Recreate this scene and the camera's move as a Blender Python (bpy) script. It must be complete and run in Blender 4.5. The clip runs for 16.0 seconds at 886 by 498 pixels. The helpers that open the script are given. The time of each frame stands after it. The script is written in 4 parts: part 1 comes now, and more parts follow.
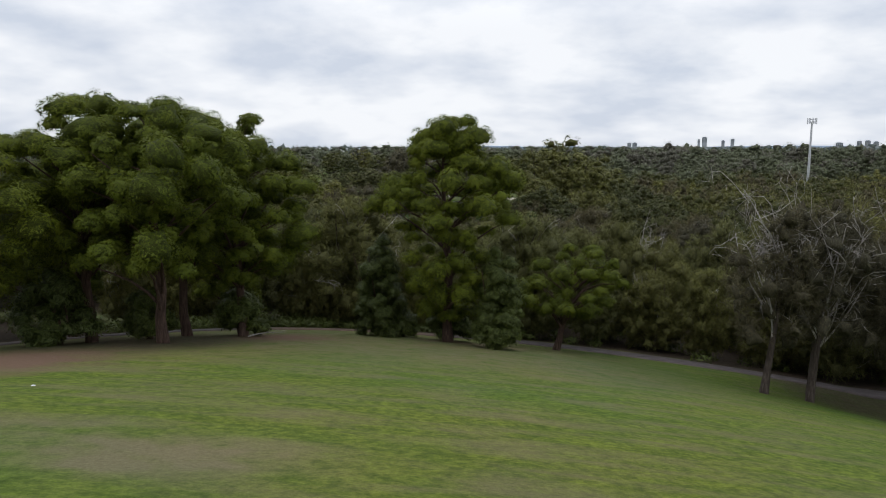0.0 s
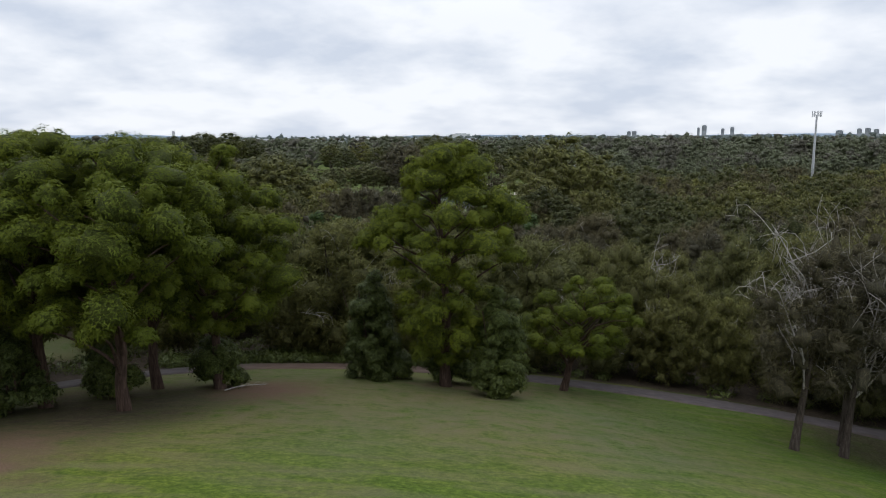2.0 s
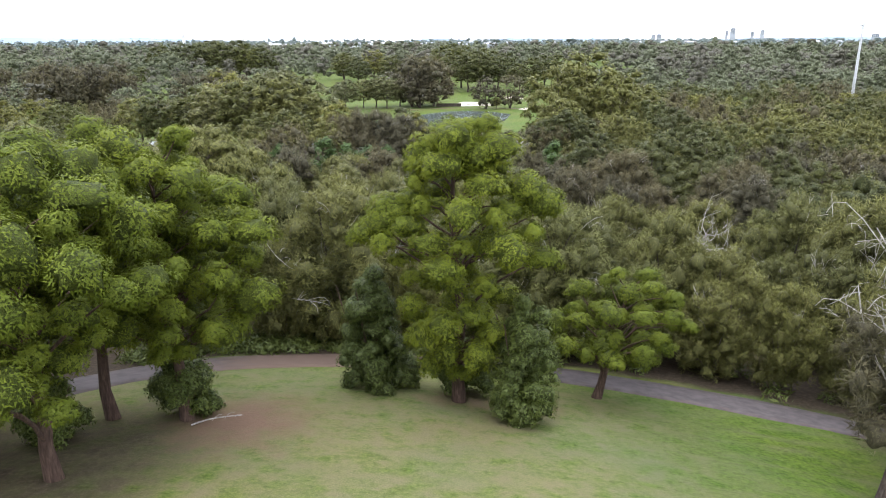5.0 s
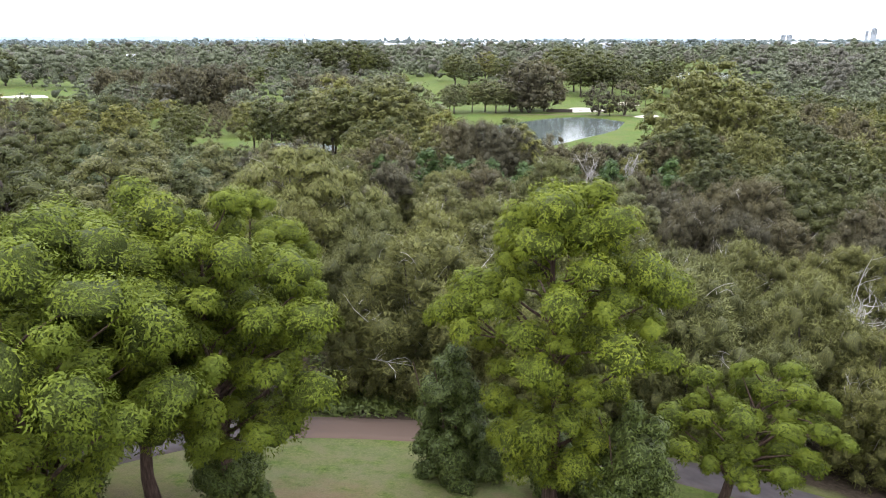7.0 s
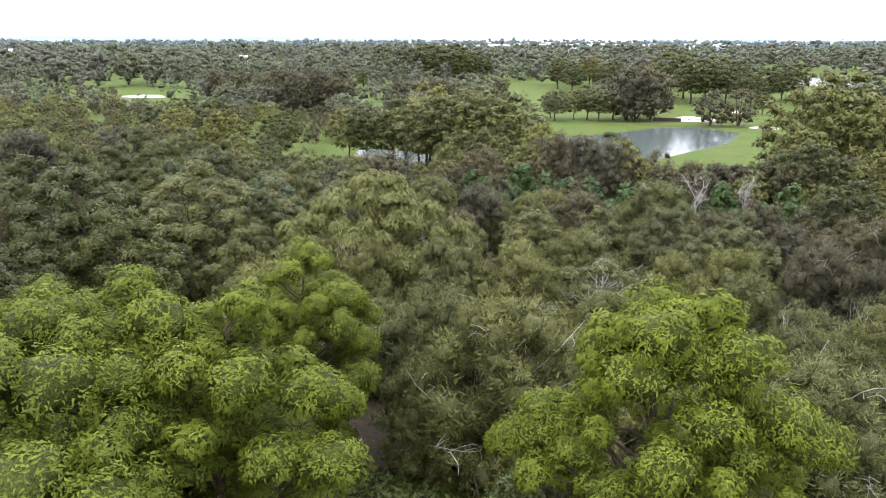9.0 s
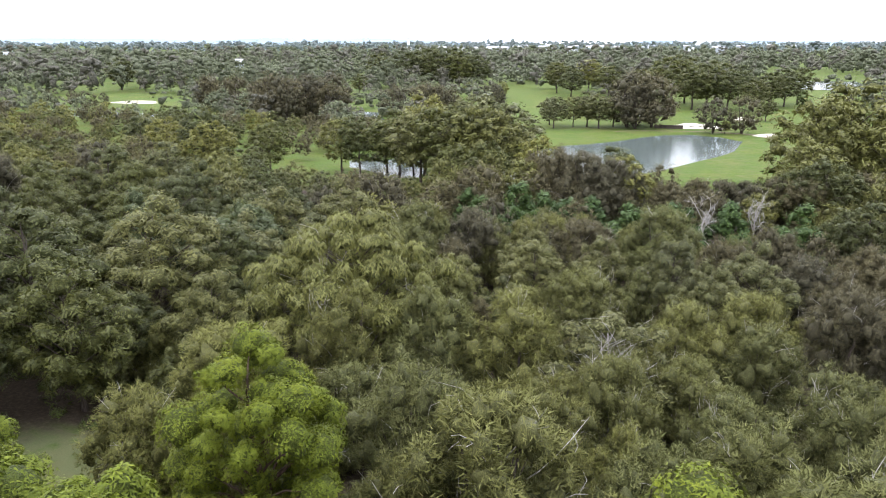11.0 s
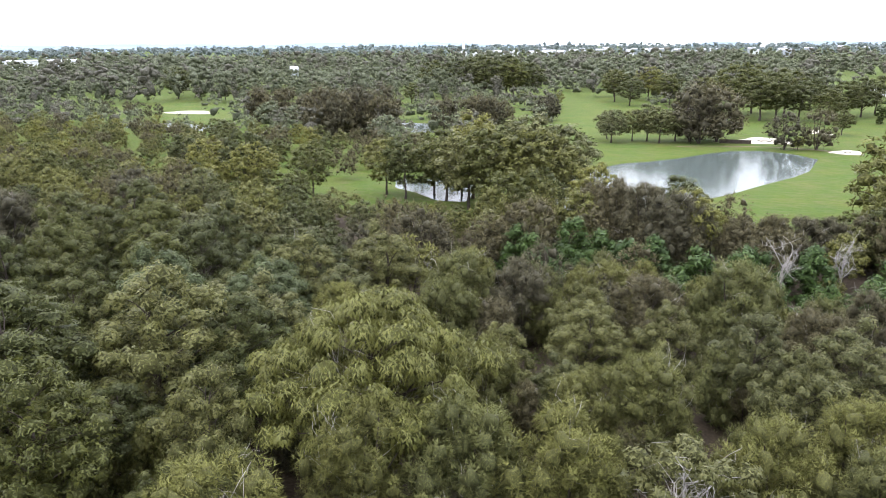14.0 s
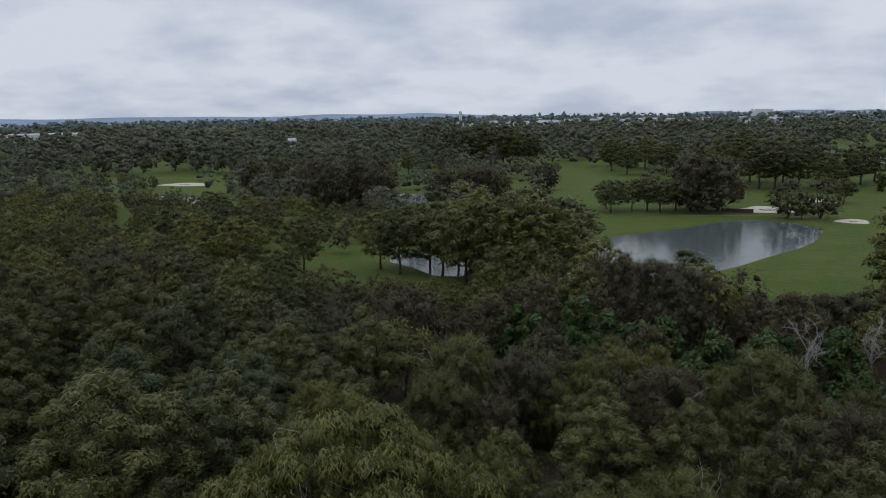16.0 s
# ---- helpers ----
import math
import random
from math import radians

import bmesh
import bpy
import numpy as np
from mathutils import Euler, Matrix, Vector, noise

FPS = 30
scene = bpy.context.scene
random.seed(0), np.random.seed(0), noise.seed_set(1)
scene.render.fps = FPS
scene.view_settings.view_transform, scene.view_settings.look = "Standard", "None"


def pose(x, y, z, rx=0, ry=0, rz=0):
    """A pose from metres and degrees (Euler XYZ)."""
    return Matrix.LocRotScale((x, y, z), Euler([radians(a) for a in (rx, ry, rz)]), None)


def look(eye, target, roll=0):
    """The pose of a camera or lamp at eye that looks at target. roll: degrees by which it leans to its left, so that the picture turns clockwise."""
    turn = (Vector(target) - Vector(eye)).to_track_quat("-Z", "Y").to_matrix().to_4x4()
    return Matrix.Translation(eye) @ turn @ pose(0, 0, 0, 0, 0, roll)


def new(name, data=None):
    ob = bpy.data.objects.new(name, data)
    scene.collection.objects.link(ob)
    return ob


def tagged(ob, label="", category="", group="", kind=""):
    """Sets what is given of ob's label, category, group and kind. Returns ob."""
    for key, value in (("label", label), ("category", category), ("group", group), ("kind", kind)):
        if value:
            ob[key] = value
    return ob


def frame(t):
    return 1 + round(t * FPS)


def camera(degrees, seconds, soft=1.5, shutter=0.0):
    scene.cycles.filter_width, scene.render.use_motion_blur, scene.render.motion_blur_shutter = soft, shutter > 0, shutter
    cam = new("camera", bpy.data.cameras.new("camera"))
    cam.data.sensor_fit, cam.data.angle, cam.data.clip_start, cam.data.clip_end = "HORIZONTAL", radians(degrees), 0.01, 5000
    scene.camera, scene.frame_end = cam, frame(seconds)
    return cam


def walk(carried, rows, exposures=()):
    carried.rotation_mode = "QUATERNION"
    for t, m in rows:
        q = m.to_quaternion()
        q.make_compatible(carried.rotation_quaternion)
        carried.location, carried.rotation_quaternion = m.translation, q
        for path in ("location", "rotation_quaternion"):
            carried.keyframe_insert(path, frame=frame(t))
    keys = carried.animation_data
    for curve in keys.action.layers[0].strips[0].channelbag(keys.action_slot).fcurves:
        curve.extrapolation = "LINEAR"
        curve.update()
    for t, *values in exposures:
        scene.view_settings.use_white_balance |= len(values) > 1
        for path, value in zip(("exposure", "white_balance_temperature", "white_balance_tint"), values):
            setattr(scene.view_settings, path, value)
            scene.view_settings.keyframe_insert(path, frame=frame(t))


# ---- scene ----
cam = camera(63.9, 16.0, soft=1.0)
METRES, EYE, TILT, LEAN, TURN = 65.0, 15.0, -8.3, 0.0, 0.0
ROWS = [
    (0.0, 0.0, 0.0, 0.0, 0.0, 0.0, -0.0),
    (0.5, 0.0008, 0.0165, 0.013, -0.01, 0.06, 0.06),
    (1.0, 0.0017, 0.0349, 0.0268, -0.01, 0.09, 0.11),
    (1.5, 0.0024, 0.0554, 0.0409, -0.04, 0.11, 0.16),
    (2.0, 0.0028, 0.077, 0.0548, -0.06, -0.89, 0.23),
    (2.5, 0.0028, 0.1001, 0.0689, -0.08, -2.9, 0.22),
    (3.0, 0.0032, 0.1242, 0.0823, -0.09, -4.92, 0.24),
    (5.5, 0.0062, 0.257, 0.1442, 2.56, -8.44, -0.21),
    (6.0, 0.0071, 0.2846, 0.156, 5.0, -8.44, -0.56),
    (6.5, 0.0071, 0.3124, 0.1691, 7.46, -8.49, -1.01),
    (7.0, 0.0067, 0.3406, 0.1812, 9.93, -8.52, -1.43),
    (7.5, 0.0058, 0.3696, 0.1935, 12.44, -8.59, -1.84),
    (8.0, 0.0043, 0.3984, 0.2062, 14.97, -8.67, -2.19),
    (8.5, 0.0016, 0.4281, 0.219, 17.48, -8.78, -2.61),
    (9.0, -0.0017, 0.4585, 0.2292, 17.93, -8.79, -2.66),
    (11.5, -0.0319, 0.6148, 0.2903, 17.83, -8.68, -2.5),
    (12.0, -0.0393, 0.6461, 0.3014, 17.81, -8.7, -2.44),
    (12.5, -0.0469, 0.6768, 0.3178, 18.37, -8.74, -2.44),
    (13.0, -0.0541, 0.7064, 0.3344, 21.43, -8.9, -2.84),
    (13.5, -0.0608, 0.7355, 0.3513, 22.22, -8.96, -2.88),
    (14.0, -0.0687, 0.7673, 0.3626, 22.2, -8.71, -2.72),
    (14.5, -0.0786, 0.8013, 0.3696, 22.13, -2.79, -2.42),
    (15.0, -0.0904, 0.8368, 0.3733, 22.12, 3.66, -2.33),
    (15.5, -0.1011, 0.8681, 0.3756, 22.08, 2.13, -2.36),
    (16.0, -0.1126, 0.8992, 0.3832, 22.04, -3.27, -2.3),
]
EXPOSURES = [(0.0, -1.21, 6350, 10), (1.0, -1.21, 6350, 10), (3.0, -0.95, 6150, 10), (5.3, 0.54, 6200, 13), (14.2, 0.5, 6200, 14), (14.6, -0.1, 6150, 11), (15.0, -1.36, 6050, 10), (16.0, -1.7, 5950, 11)]
walk(cam, [(t, pose(0, 0, EYE, TILT, LEAN, TURN) @ pose(METRES * x, METRES * y, METRES * z, 90 + pitch, roll, yaw)) for t, x, y, z, yaw, pitch, roll in ROWS],
     EXPOSURES)

# ---- light: an overcast day ----
SUN_AZ, SUN_EL = radians(205), radians(62)
world = bpy.data.worlds.new("overcast")
scene.world = world
world.use_nodes = True
wn, wl = world.node_tree.nodes, world.node_tree.links
wn.clear()


def node(nodes, kind, **values):
    n = nodes.new(kind)
    for key, value in values.items():
        n.inputs[key.replace("_", " ")].default_value = value
    return n


sky = wn.new("ShaderNodeTexSky")
sky.sky_type, sky.sun_disc = "NISHITA", False
sky.sun_elevation, sky.sun_rotation = SUN_EL, SUN_AZ
coord = wn.new("ShaderNodeTexCoord")
sep = wn.new("ShaderNodeSeparateXYZ")
wl.new(coord.outputs["Generated"], sep.inputs[0])
lift = wn.new("ShaderNodeMath")
lift.operation = "MAXIMUM"
wl.new(sep.outputs["Z"], lift.inputs[0])
lift.inputs[1].default_value = 0.0
lift2 = wn.new("ShaderNodeMath")
lift2.operation = "ADD"
wl.new(lift.outputs[0], lift2.inputs[0])
lift2.inputs[1].default_value = 0.3
flat_dir = wn.new("ShaderNodeVectorMath")
flat_dir.operation = "DIVIDE"
wl.new(coord.outputs["Generated"], flat_dir.inputs[0])
comb = wn.new("ShaderNodeCombineXYZ")
for k in range(3):
    wl.new(lift2.outputs[0], comb.inputs[k])
wl.new(comb.outputs[0], flat_dir.inputs[1])
big = node(wn, "ShaderNodeTexNoise", Scale=2.2, Detail=8.0, Roughness=0.52, Distortion=0.0)
wl.new(flat_dir.outputs[0], big.inputs["Vector"])
cloud_ramp = wn.new("ShaderNodeValToRGB")
cloud_ramp.color_ramp.elements[0].position = 0.36
cloud_ramp.color_ramp.elements[0].color = (0.66, 0.71, 0.80, 1)
cloud_ramp.color_ramp.elements[1].position = 0.6
cloud_ramp.color_ramp.elements[1].color = (0.97, 0.98, 1.0, 1)
wl.new(big.outputs["Fac"], cloud_ramp.inputs[0])
# an overcast sky is brighter overhead
zen = wn.new("ShaderNodeMapRange")
wl.new(lift.outputs[0], zen.inputs["Value"])
zen.inputs["From Min"].default_value, zen.inputs["From Max"].default_value = 0.15, 0.85
zen.inputs["To Min"].default_value, zen.inputs["To Max"].default_value = 2.35, 4.6
cloud_bg = wn.new("ShaderNodeBackground")
wl.new(cloud_ramp.outputs[0], cloud_bg.inputs["Color"])
wl.new(zen.outputs[0], cloud_bg.inputs["Strength"])
sky_bg = wn.new("ShaderNodeBackground")
wl.new(sky.outputs[0], sky_bg.inputs["Color"])
sky_bg.inputs["Strength"].default_value = 0.1
sky_mix = wn.new("ShaderNodeMixShader")
sky_mix.inputs[0].default_value = 0.93
wl.new(sky_bg.outputs[0], sky_mix.inputs[1])
wl.new(cloud_bg.outputs[0], sky_mix.inputs[2])
w_out = wn.new("ShaderNodeOutputWorld")
wl.new(sky_mix.outputs[0], w_out.inputs["Surface"])

sun_lamp = bpy.data.lights.new("sun", "SUN")
sun_lamp.energy, sun_lamp.angle, sun_lamp.color = 1.1, radians(30), (1.0, 0.96, 0.9)
sun = new("sun", sun_lamp)
sun.matrix_world = look((math.sin(SUN_AZ) * math.cos(SUN_EL) * 300, math.cos(SUN_AZ) * math.cos(SUN_EL) * 300, math.sin(SUN_EL) * 300), (0, 0, 0))


# ---- materials ----
def material(name, rough=0.8, spec=0.3):
    m = bpy.data.materials.new(name)
    m.use_nodes = True
    b = m.node_tree.nodes["Principled BSDF"]
    b.inputs["Roughness"].default_value = rough
    b.inputs["Specular IOR Level"].default_value = spec
    return m, m.node_tree.nodes, m.node_tree.links, b


def ramp(nodes, stops):
    r = nodes.new("ShaderNodeValToRGB")
    e = r.color_ramp.elements
    while len(e) < len(stops):
        e.new(0.5)
    for k, (p, c) in enumerate(stops):
        e[k].position, e[k].color = p, (*c, 1)
    return r


def blend(nodes, links, fac, a, b, kind="MIX"):
    m = nodes.new("ShaderNodeMix")
    m.data_type, m.blend_type = "RGBA", kind
    for sock, v in ((m.inputs[0], fac), (m.inputs[6], a), (m.inputs[7], b)):
        if isinstance(v, (int, float)):
            sock.default_value = v
        elif isinstance(v, tuple):
            sock.default_value = (*v, 1)
        else:
            links.new(v, sock)
    return m.outputs[2]


def obj_noise(nodes, links, scale, detail=4.0, stretch=None, rough=0.55, source="Object"):
    c = nodes.new("ShaderNodeTexCoord")
    n = node(nodes, "ShaderNodeTexNoise", Scale=scale, Detail=detail, Roughness=rough)
    if stretch:
        mp = nodes.new("ShaderNodeMapping")
        mp.inputs["Scale"].default_value = stretch[:3]
        mp.inputs["Rotation"].default_value = (0, 0, stretch[3])
        links.new(c.outputs[source], mp.inputs[0])
        links.new(mp.outputs[0], n.inputs["Vector"])
    else:
        links.new(c.outputs[source], n.inputs["Vector"])
    return n.outputs["Fac"]


SHADED_INNER = {}


def inner_shade_material(name, dark, mid, tint, grain, shade_level):
    """The packed inner leaves of a clump, in darkened leaf colour that paints in the shade inside it: small cells of
    differing tone with strong relief between them.
    """
    m, n, l, b = material(name, 0.7, 0.15)
    c = n.new("ShaderNodeTexCoord")
    mp = n.new("ShaderNodeMapping")
    mp.inputs["Scale"].default_value = grain
    l.new(c.outputs["Object"], mp.inputs[0])
    warp = node(n, "ShaderNodeTexNoise", Scale=1.3, Detail=3.0)
    l.new(mp.outputs[0], warp.inputs["Vector"])
    moved = n.new("ShaderNodeVectorMath")
    moved.operation = "MULTIPLY_ADD"
    l.new(warp.outputs["Color"], moved.inputs[0])
    moved.inputs[1].default_value = (1.4, 1.4, 1.4)
    l.new(mp.outputs[0], moved.inputs[2])
    v = n.new("ShaderNodeTexVoronoi")
    v.inputs["Scale"].default_value = 1.0
    l.new(moved.outputs[0], v.inputs["Vector"])
    sep_ = n.new("ShaderNodeSeparateColor")
    l.new(v.outputs["Color"], sep_.inputs[0])
    r = ramp(n, [(0.0, tuple(k * 0.9 for k in dark))] + [(p, tuple(k * shade_level * q for k in mid)) for p, q in ((0.4, 0.7), (0.8, 1.0), (1.0, 1.25))])
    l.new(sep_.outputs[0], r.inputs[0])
    # shade in the creases between cells is multiplied into the colour
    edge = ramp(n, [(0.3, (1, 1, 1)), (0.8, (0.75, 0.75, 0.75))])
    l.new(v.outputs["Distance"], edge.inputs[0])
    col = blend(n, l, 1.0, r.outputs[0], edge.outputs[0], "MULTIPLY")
    o = n.new("ShaderNodeObjectInfo")
    tone = ramp(n, [(0.0, (0.72, 0.70, 0.72)), (0.3, (0.95, 0.95, 1.0)), (0.65, (1.1, 1.02, 0.85)), (1.0, (1.4, 1.3, 1.0))])
    l.new(o.outputs["Random"], tone.inputs[0])
    l.new(blend(n, l, tint, col, blend(n, l, 1.0, col, tone.outputs[0], "MULTIPLY")), b.inputs["Base Color"])
    bump = n.new("ShaderNodeBump")
    bump.invert = True
    bump.inputs["Strength"].default_value, bump.inputs["Distance"].default_value = 1.0, 1.0 / grain[0]
    l.new(v.outputs["Distance"], bump.inputs["Height"])
    l.new(bump.outputs[0], b.inputs["Normal"])
    return m


def foliage(name, dark, mid, light, tint=0.35, gloss=0.3, clump=0.35, grain=(9.0, 9.0, 9.0), shade_level=0.7):
    """Leaves: each leaf differs a little, each tree differs, and sprays of new growth are lighter."""
    m, n, l, b = material(name, 0.55, gloss)
    g = n.new("ShaderNodeNewGeometry")
    o = n.new("ShaderNodeObjectInfo")
    r = ramp(n, [(0.0, dark), (0.5, mid), (1.0, light)])
    spray = obj_noise(n, l, clump, 3.0)
    add = n.new("ShaderNodeMath")
    add.operation = "MULTIPLY_ADD"
    l.new(g.outputs["Random Per Island"], add.inputs[0])
    add.inputs[1].default_value = 0.32
    sub = n.new("ShaderNodeMath")
    sub.operation = "MULTIPLY_ADD"
    l.new(spray, sub.inputs[0])
    sub.inputs[1].default_value, sub.inputs[2].default_value = 0.75, -0.05
    l.new(sub.outputs[0], add.inputs[2])
    l.new(add.outputs[0], r.inputs[0])
    tone = ramp(n, [(0.0, (0.72, 0.70, 0.72)), (0.3, (0.95, 0.95, 1.0)), (0.65, (1.1, 1.02, 0.85)), (1.0, (1.4, 1.3, 1.0))])
    l.new(o.outputs["Random"], tone.inputs[0])
    col = blend(n, l, tint, r.outputs[0], blend(n, l, 1.0, r.outputs[0], tone.outputs[0], "MULTIPLY"))
    fine = obj_noise(n, l, 1.0, 5.0, (*grain, 0), 0.65)
    speck = ramp(n, [(0.34, (0.75, 0.75, 0.75)), (0.5, (1, 1, 1)), (0.66, (1.18, 1.18, 1.14))])
    l.new(fine, speck.inputs[0])
    col = blend(n, l, 1.0, col, speck.outputs[0], "MULTIPLY")
    l.new(col, b.inputs["Base Color"])
    t = n.new("ShaderNodeBsdfTranslucent")
    l.new(col, t.inputs["Color"])
    mx = n.new("ShaderNodeMixShader")
    mx.inputs[0].default_value = 0.22
    l.new(b.outputs[0], mx.inputs[1])
    l.new(t.outputs[0], mx.inputs[2])
    l.new(mx.outputs[0], n["Material Output"].inputs["Surface"])
    SHADED_INNER[name] = inner_shade_material(name + "_inner", dark, mid, tint, grain, shade_level)
    return m


GUM = foliage("gum_leaf", (0.038, 0.054, 0.007), (0.096, 0.120, 0.013), (0.190, 0.208, 0.023), gloss=0.1, grain=(15, 15, 15), shade_level=0.64)
GUM_DARK = foliage("dark_gum_leaf", (0.027, 0.033, 0.008), (0.055, 0.062, 0.014), (0.102, 0.108, 0.025), 0.7, grain=(12, 12, 12))
SHRUB = foliage("shrub_leaf", (0.027, 0.040, 0.008), (0.059, 0.079, 0.014), (0.104, 0.124, 0.023))
SHE_OAK = foliage("she_oak_needle", (0.060, 0.062, 0.021), (0.113, 0.118, 0.040), (0.170, 0.172, 0.061), 0.6, 0.1, grain=(18, 18, 5))
SHE_BROWN = foliage("brown_she_oak_needle", (0.046, 0.042, 0.026), (0.085, 0.078, 0.045), (0.130, 0.120, 0.070), 0.6, 0.1, grain=(18, 18, 5))
GREY_GUM = foliage("grey_gum_leaf", (0.047, 0.051, 0.018), (0.089, 0.093, 0.031), (0.146, 0.147, 0.051), 0.6)
BLUE_GUM = foliage("blue_green_leaf", (0.036, 0.047, 0.018), (0.067, 0.083, 0.031), (0.112, 0.129, 0.052), 0.5)
GOLD_GUM = foliage("golden_leaf", (0.055, 0.058, 0.014), (0.112, 0.114, 0.025), (0.185, 0.180, 0.045), 0.5, grain=(7, 7, 4))
VINE = foliage("vine_leaf", (0.018, 0.036, 0.008), (0.040, 0.071, 0.013), (0.073, 0.119, 0.022), 0.4)


def bark_material(name, a, b_, c):
    m, n, l, b = material(name, 0.9, 0.15)
    f = obj_noise(n, l, 3.0, 6.0, (3, 3, 0.5, 0))
    r = ramp(n, [(0.3, a), (0.5, b_), (0.72, c)])
    l.new(f, r.inputs[0])
    l.new(r.outputs[0], b.inputs["Base Color"])
    bump = n.new("ShaderNodeBump")
    bump.inputs["Strength"].default_value, bump.inputs["Distance"].default_value = 0.7, 0.05
    l.new(obj_noise(n, l, 6.0, 6.0, (4, 4, 0.6, 0)), bump.inputs["Height"])
    l.new(bump.outputs[0], b.inputs["Normal"])
    return m


BARK_RED = bark_material("stringy_bark", (0.026, 0.017, 0.013), (0.058, 0.037, 0.028), (0.101, 0.068, 0.050))
BARK_DARK = bark_material("dark_bark", (0.022, 0.019, 0.015), (0.053, 0.041, 0.034), (0.090, 0.075, 0.064))
BARK_GREY = bark_material("grey_dead_wood", (0.13, 0.12, 0.11), (0.26, 0.24, 0.22), (0.42, 0.395, 0.36))


def ground_material():
    m, n, l, b = material("turf_and_soil", 0.95, 0.1)
    fine = obj_noise(n, l, 12.0, 8.0, None, 0.75)
    mid = obj_noise(n, l, 0.9, 5.0)
    wide = obj_noise(n, l, 0.075, 4.0)
    streak = obj_noise(n, l, 1.0, 4.0, (0.2, 0.7, 1, radians(9)))
    green = ramp(n, [(0.25, (0.039, 0.068, 0.009)), (0.5, (0.075, 0.107, 0.016)), (0.75, (0.118, 0.145, 0.030))])
    l.new(fine, green.inputs[0])
    tone = ramp(n, [(0.3, (0.8, 0.85, 0.8)), (0.7, (1.2, 1.12, 1.1))])
    l.new(mid, tone.inputs[0])
    turf = blend(n, l, 1.0, green.outputs[0], tone.outputs[0], "MULTIPLY")
    tuft = ramp(n, [(0.36, (0.66, 0.7, 0.66)), (0.64, (1.32, 1.28, 1.22))])
    l.new(obj_noise(n, l, 3.6, 4.0, None, 0.7), tuft.inputs[0])
    turf = blend(n, l, 1.0, turf, tuft.outputs[0], "MULTIPLY")
    straw = ramp(n, [(0.3, (0.090, 0.080, 0.042)), (0.7, (0.160, 0.142, 0.080))])
    l.new(fine, straw.inputs[0])
    s1 = ramp(n, [(0.44, (0, 0, 0)), (0.68, (0.62, 0.62, 0.62))])
    l.new(streak, s1.inputs[0])
    turf = blend(n, l, s1.outputs[0], turf, straw.outputs[0])
    at = n.new("ShaderNodeAttribute")
    at.attribute_name = "dry"
    dm = n.new("ShaderNodeMath")
    dm.operation, dm.use_clamp = "MULTIPLY", True
    l.new(at.outputs["Fac"], dm.inputs[0])
    pt = ramp(n, [(0.25, (0, 0, 0)), (0.75, (1, 1, 1))])
    l.new(mid, pt.inputs[0])
    l.new(pt.outputs[0], dm.inputs[1])
    turf = blend(n, l, dm.outputs[0], turf, straw.outputs[0])
    w1 = ramp(n, [(0.35, (0.85, 0.95, 0.9)), (0.65, (1.12, 1.02, 1.0))])
    l.new(wide, w1.inputs[0])
    turf = blend(n, l, 1.0, turf, w1.outputs[0], "MULTIPLY")
    lu = n.new("ShaderNodeAttribute")
    lu.attribute_name = "lush"
    turf = blend(n, l, lu.outputs["Fac"], turf, blend(n, l, 1.0, turf, (0.62, 0.72, 0.6), "MULTIPLY"))
    litter = ramp(n, [(0.25, (0.015, 0.012, 0.008)), (0.5, (0.038, 0.029, 0.020)), (0.75, (0.083, 0.061, 0.042))])
    l.new(obj_noise(n, l, 3.0, 8.0, None, 0.7), litter.inputs[0])
    al = n.new("ShaderNodeAttribute")
    al.attribute_name = "litter"
    lm = n.new("ShaderNodeMath")
    lm.operation = "MULTIPLY_ADD"
    l.new(mid, lm.inputs[0])
    lm.inputs[1].default_value = 0.9
    off = n.new("ShaderNodeMath")
    off.operation = "MULTIPLY_ADD"
    l.new(al.outputs["Fac"], off.inputs[0])
    off.inputs[1].default_value, off.inputs[2].default_value = 2.0, -0.95
    l.new(off.outputs[0], lm.inputs[2])
    lm.use_clamp = True
    col = blend(n, l, lm.outputs[0], turf, litter.outputs[0])
    soil = ramp(n, [(0.3, (0.074, 0.046, 0.030)), (0.7, (0.160, 0.104, 0.070))])
    l.new(fine, soil.inputs[0])
    ad = n.new("ShaderNodeAttribute")
    ad.attribute_name = "dirt"
    patchy = obj_noise(n, l, 0.55, 7.0, None, 0.65)
    so = n.new("ShaderNodeMath")
    so.operation = "MULTIPLY_ADD"
    l.new(ad.outputs["Fac"], so.inputs[0])
    so.inputs[1].default_value, so.inputs[2].default_value = 1.9, -1.45
    sm = n.new("ShaderNodeMath")
    sm.operation, sm.use_clamp = "MULTIPLY_ADD", True
    l.new(patchy, sm.inputs[0])
    sm.inputs[1].default_value = 1.8
    l.new(so.outputs[0], sm.inputs[2])
    col = blend(n, l, sm.outputs[0], col, soil.outputs[0])
    l.new(col, b.inputs["Base Color"])
    bump = n.new("ShaderNodeBump")
    bump.inputs["Strength"].default_value, bump.inputs["Distance"].default_value = 0.6, 0.08
    l.new(obj_noise(n, l, 14.0, 5.0), bump.inputs["Height"])
    l.new(bump.outputs[0], b.inputs["Normal"])
    return m


def plain(name, colour, rough=0.8, vary=0.2, scale=2.0, spec=0.3, metal=0.0):
    m, n, l, b = material(name, rough, spec)
    b.inputs["Metallic"].default_value = metal
    r = ramp(n, [(0.3, tuple(c * (1 - vary) for c in colour)), (0.7, tuple(c * (1 + vary) for c in colour))])
    l.new(obj_noise(n, l, scale, 6.0), r.inputs[0])
    l.new(r.outputs[0], b.inputs["Base Color"])
    return m


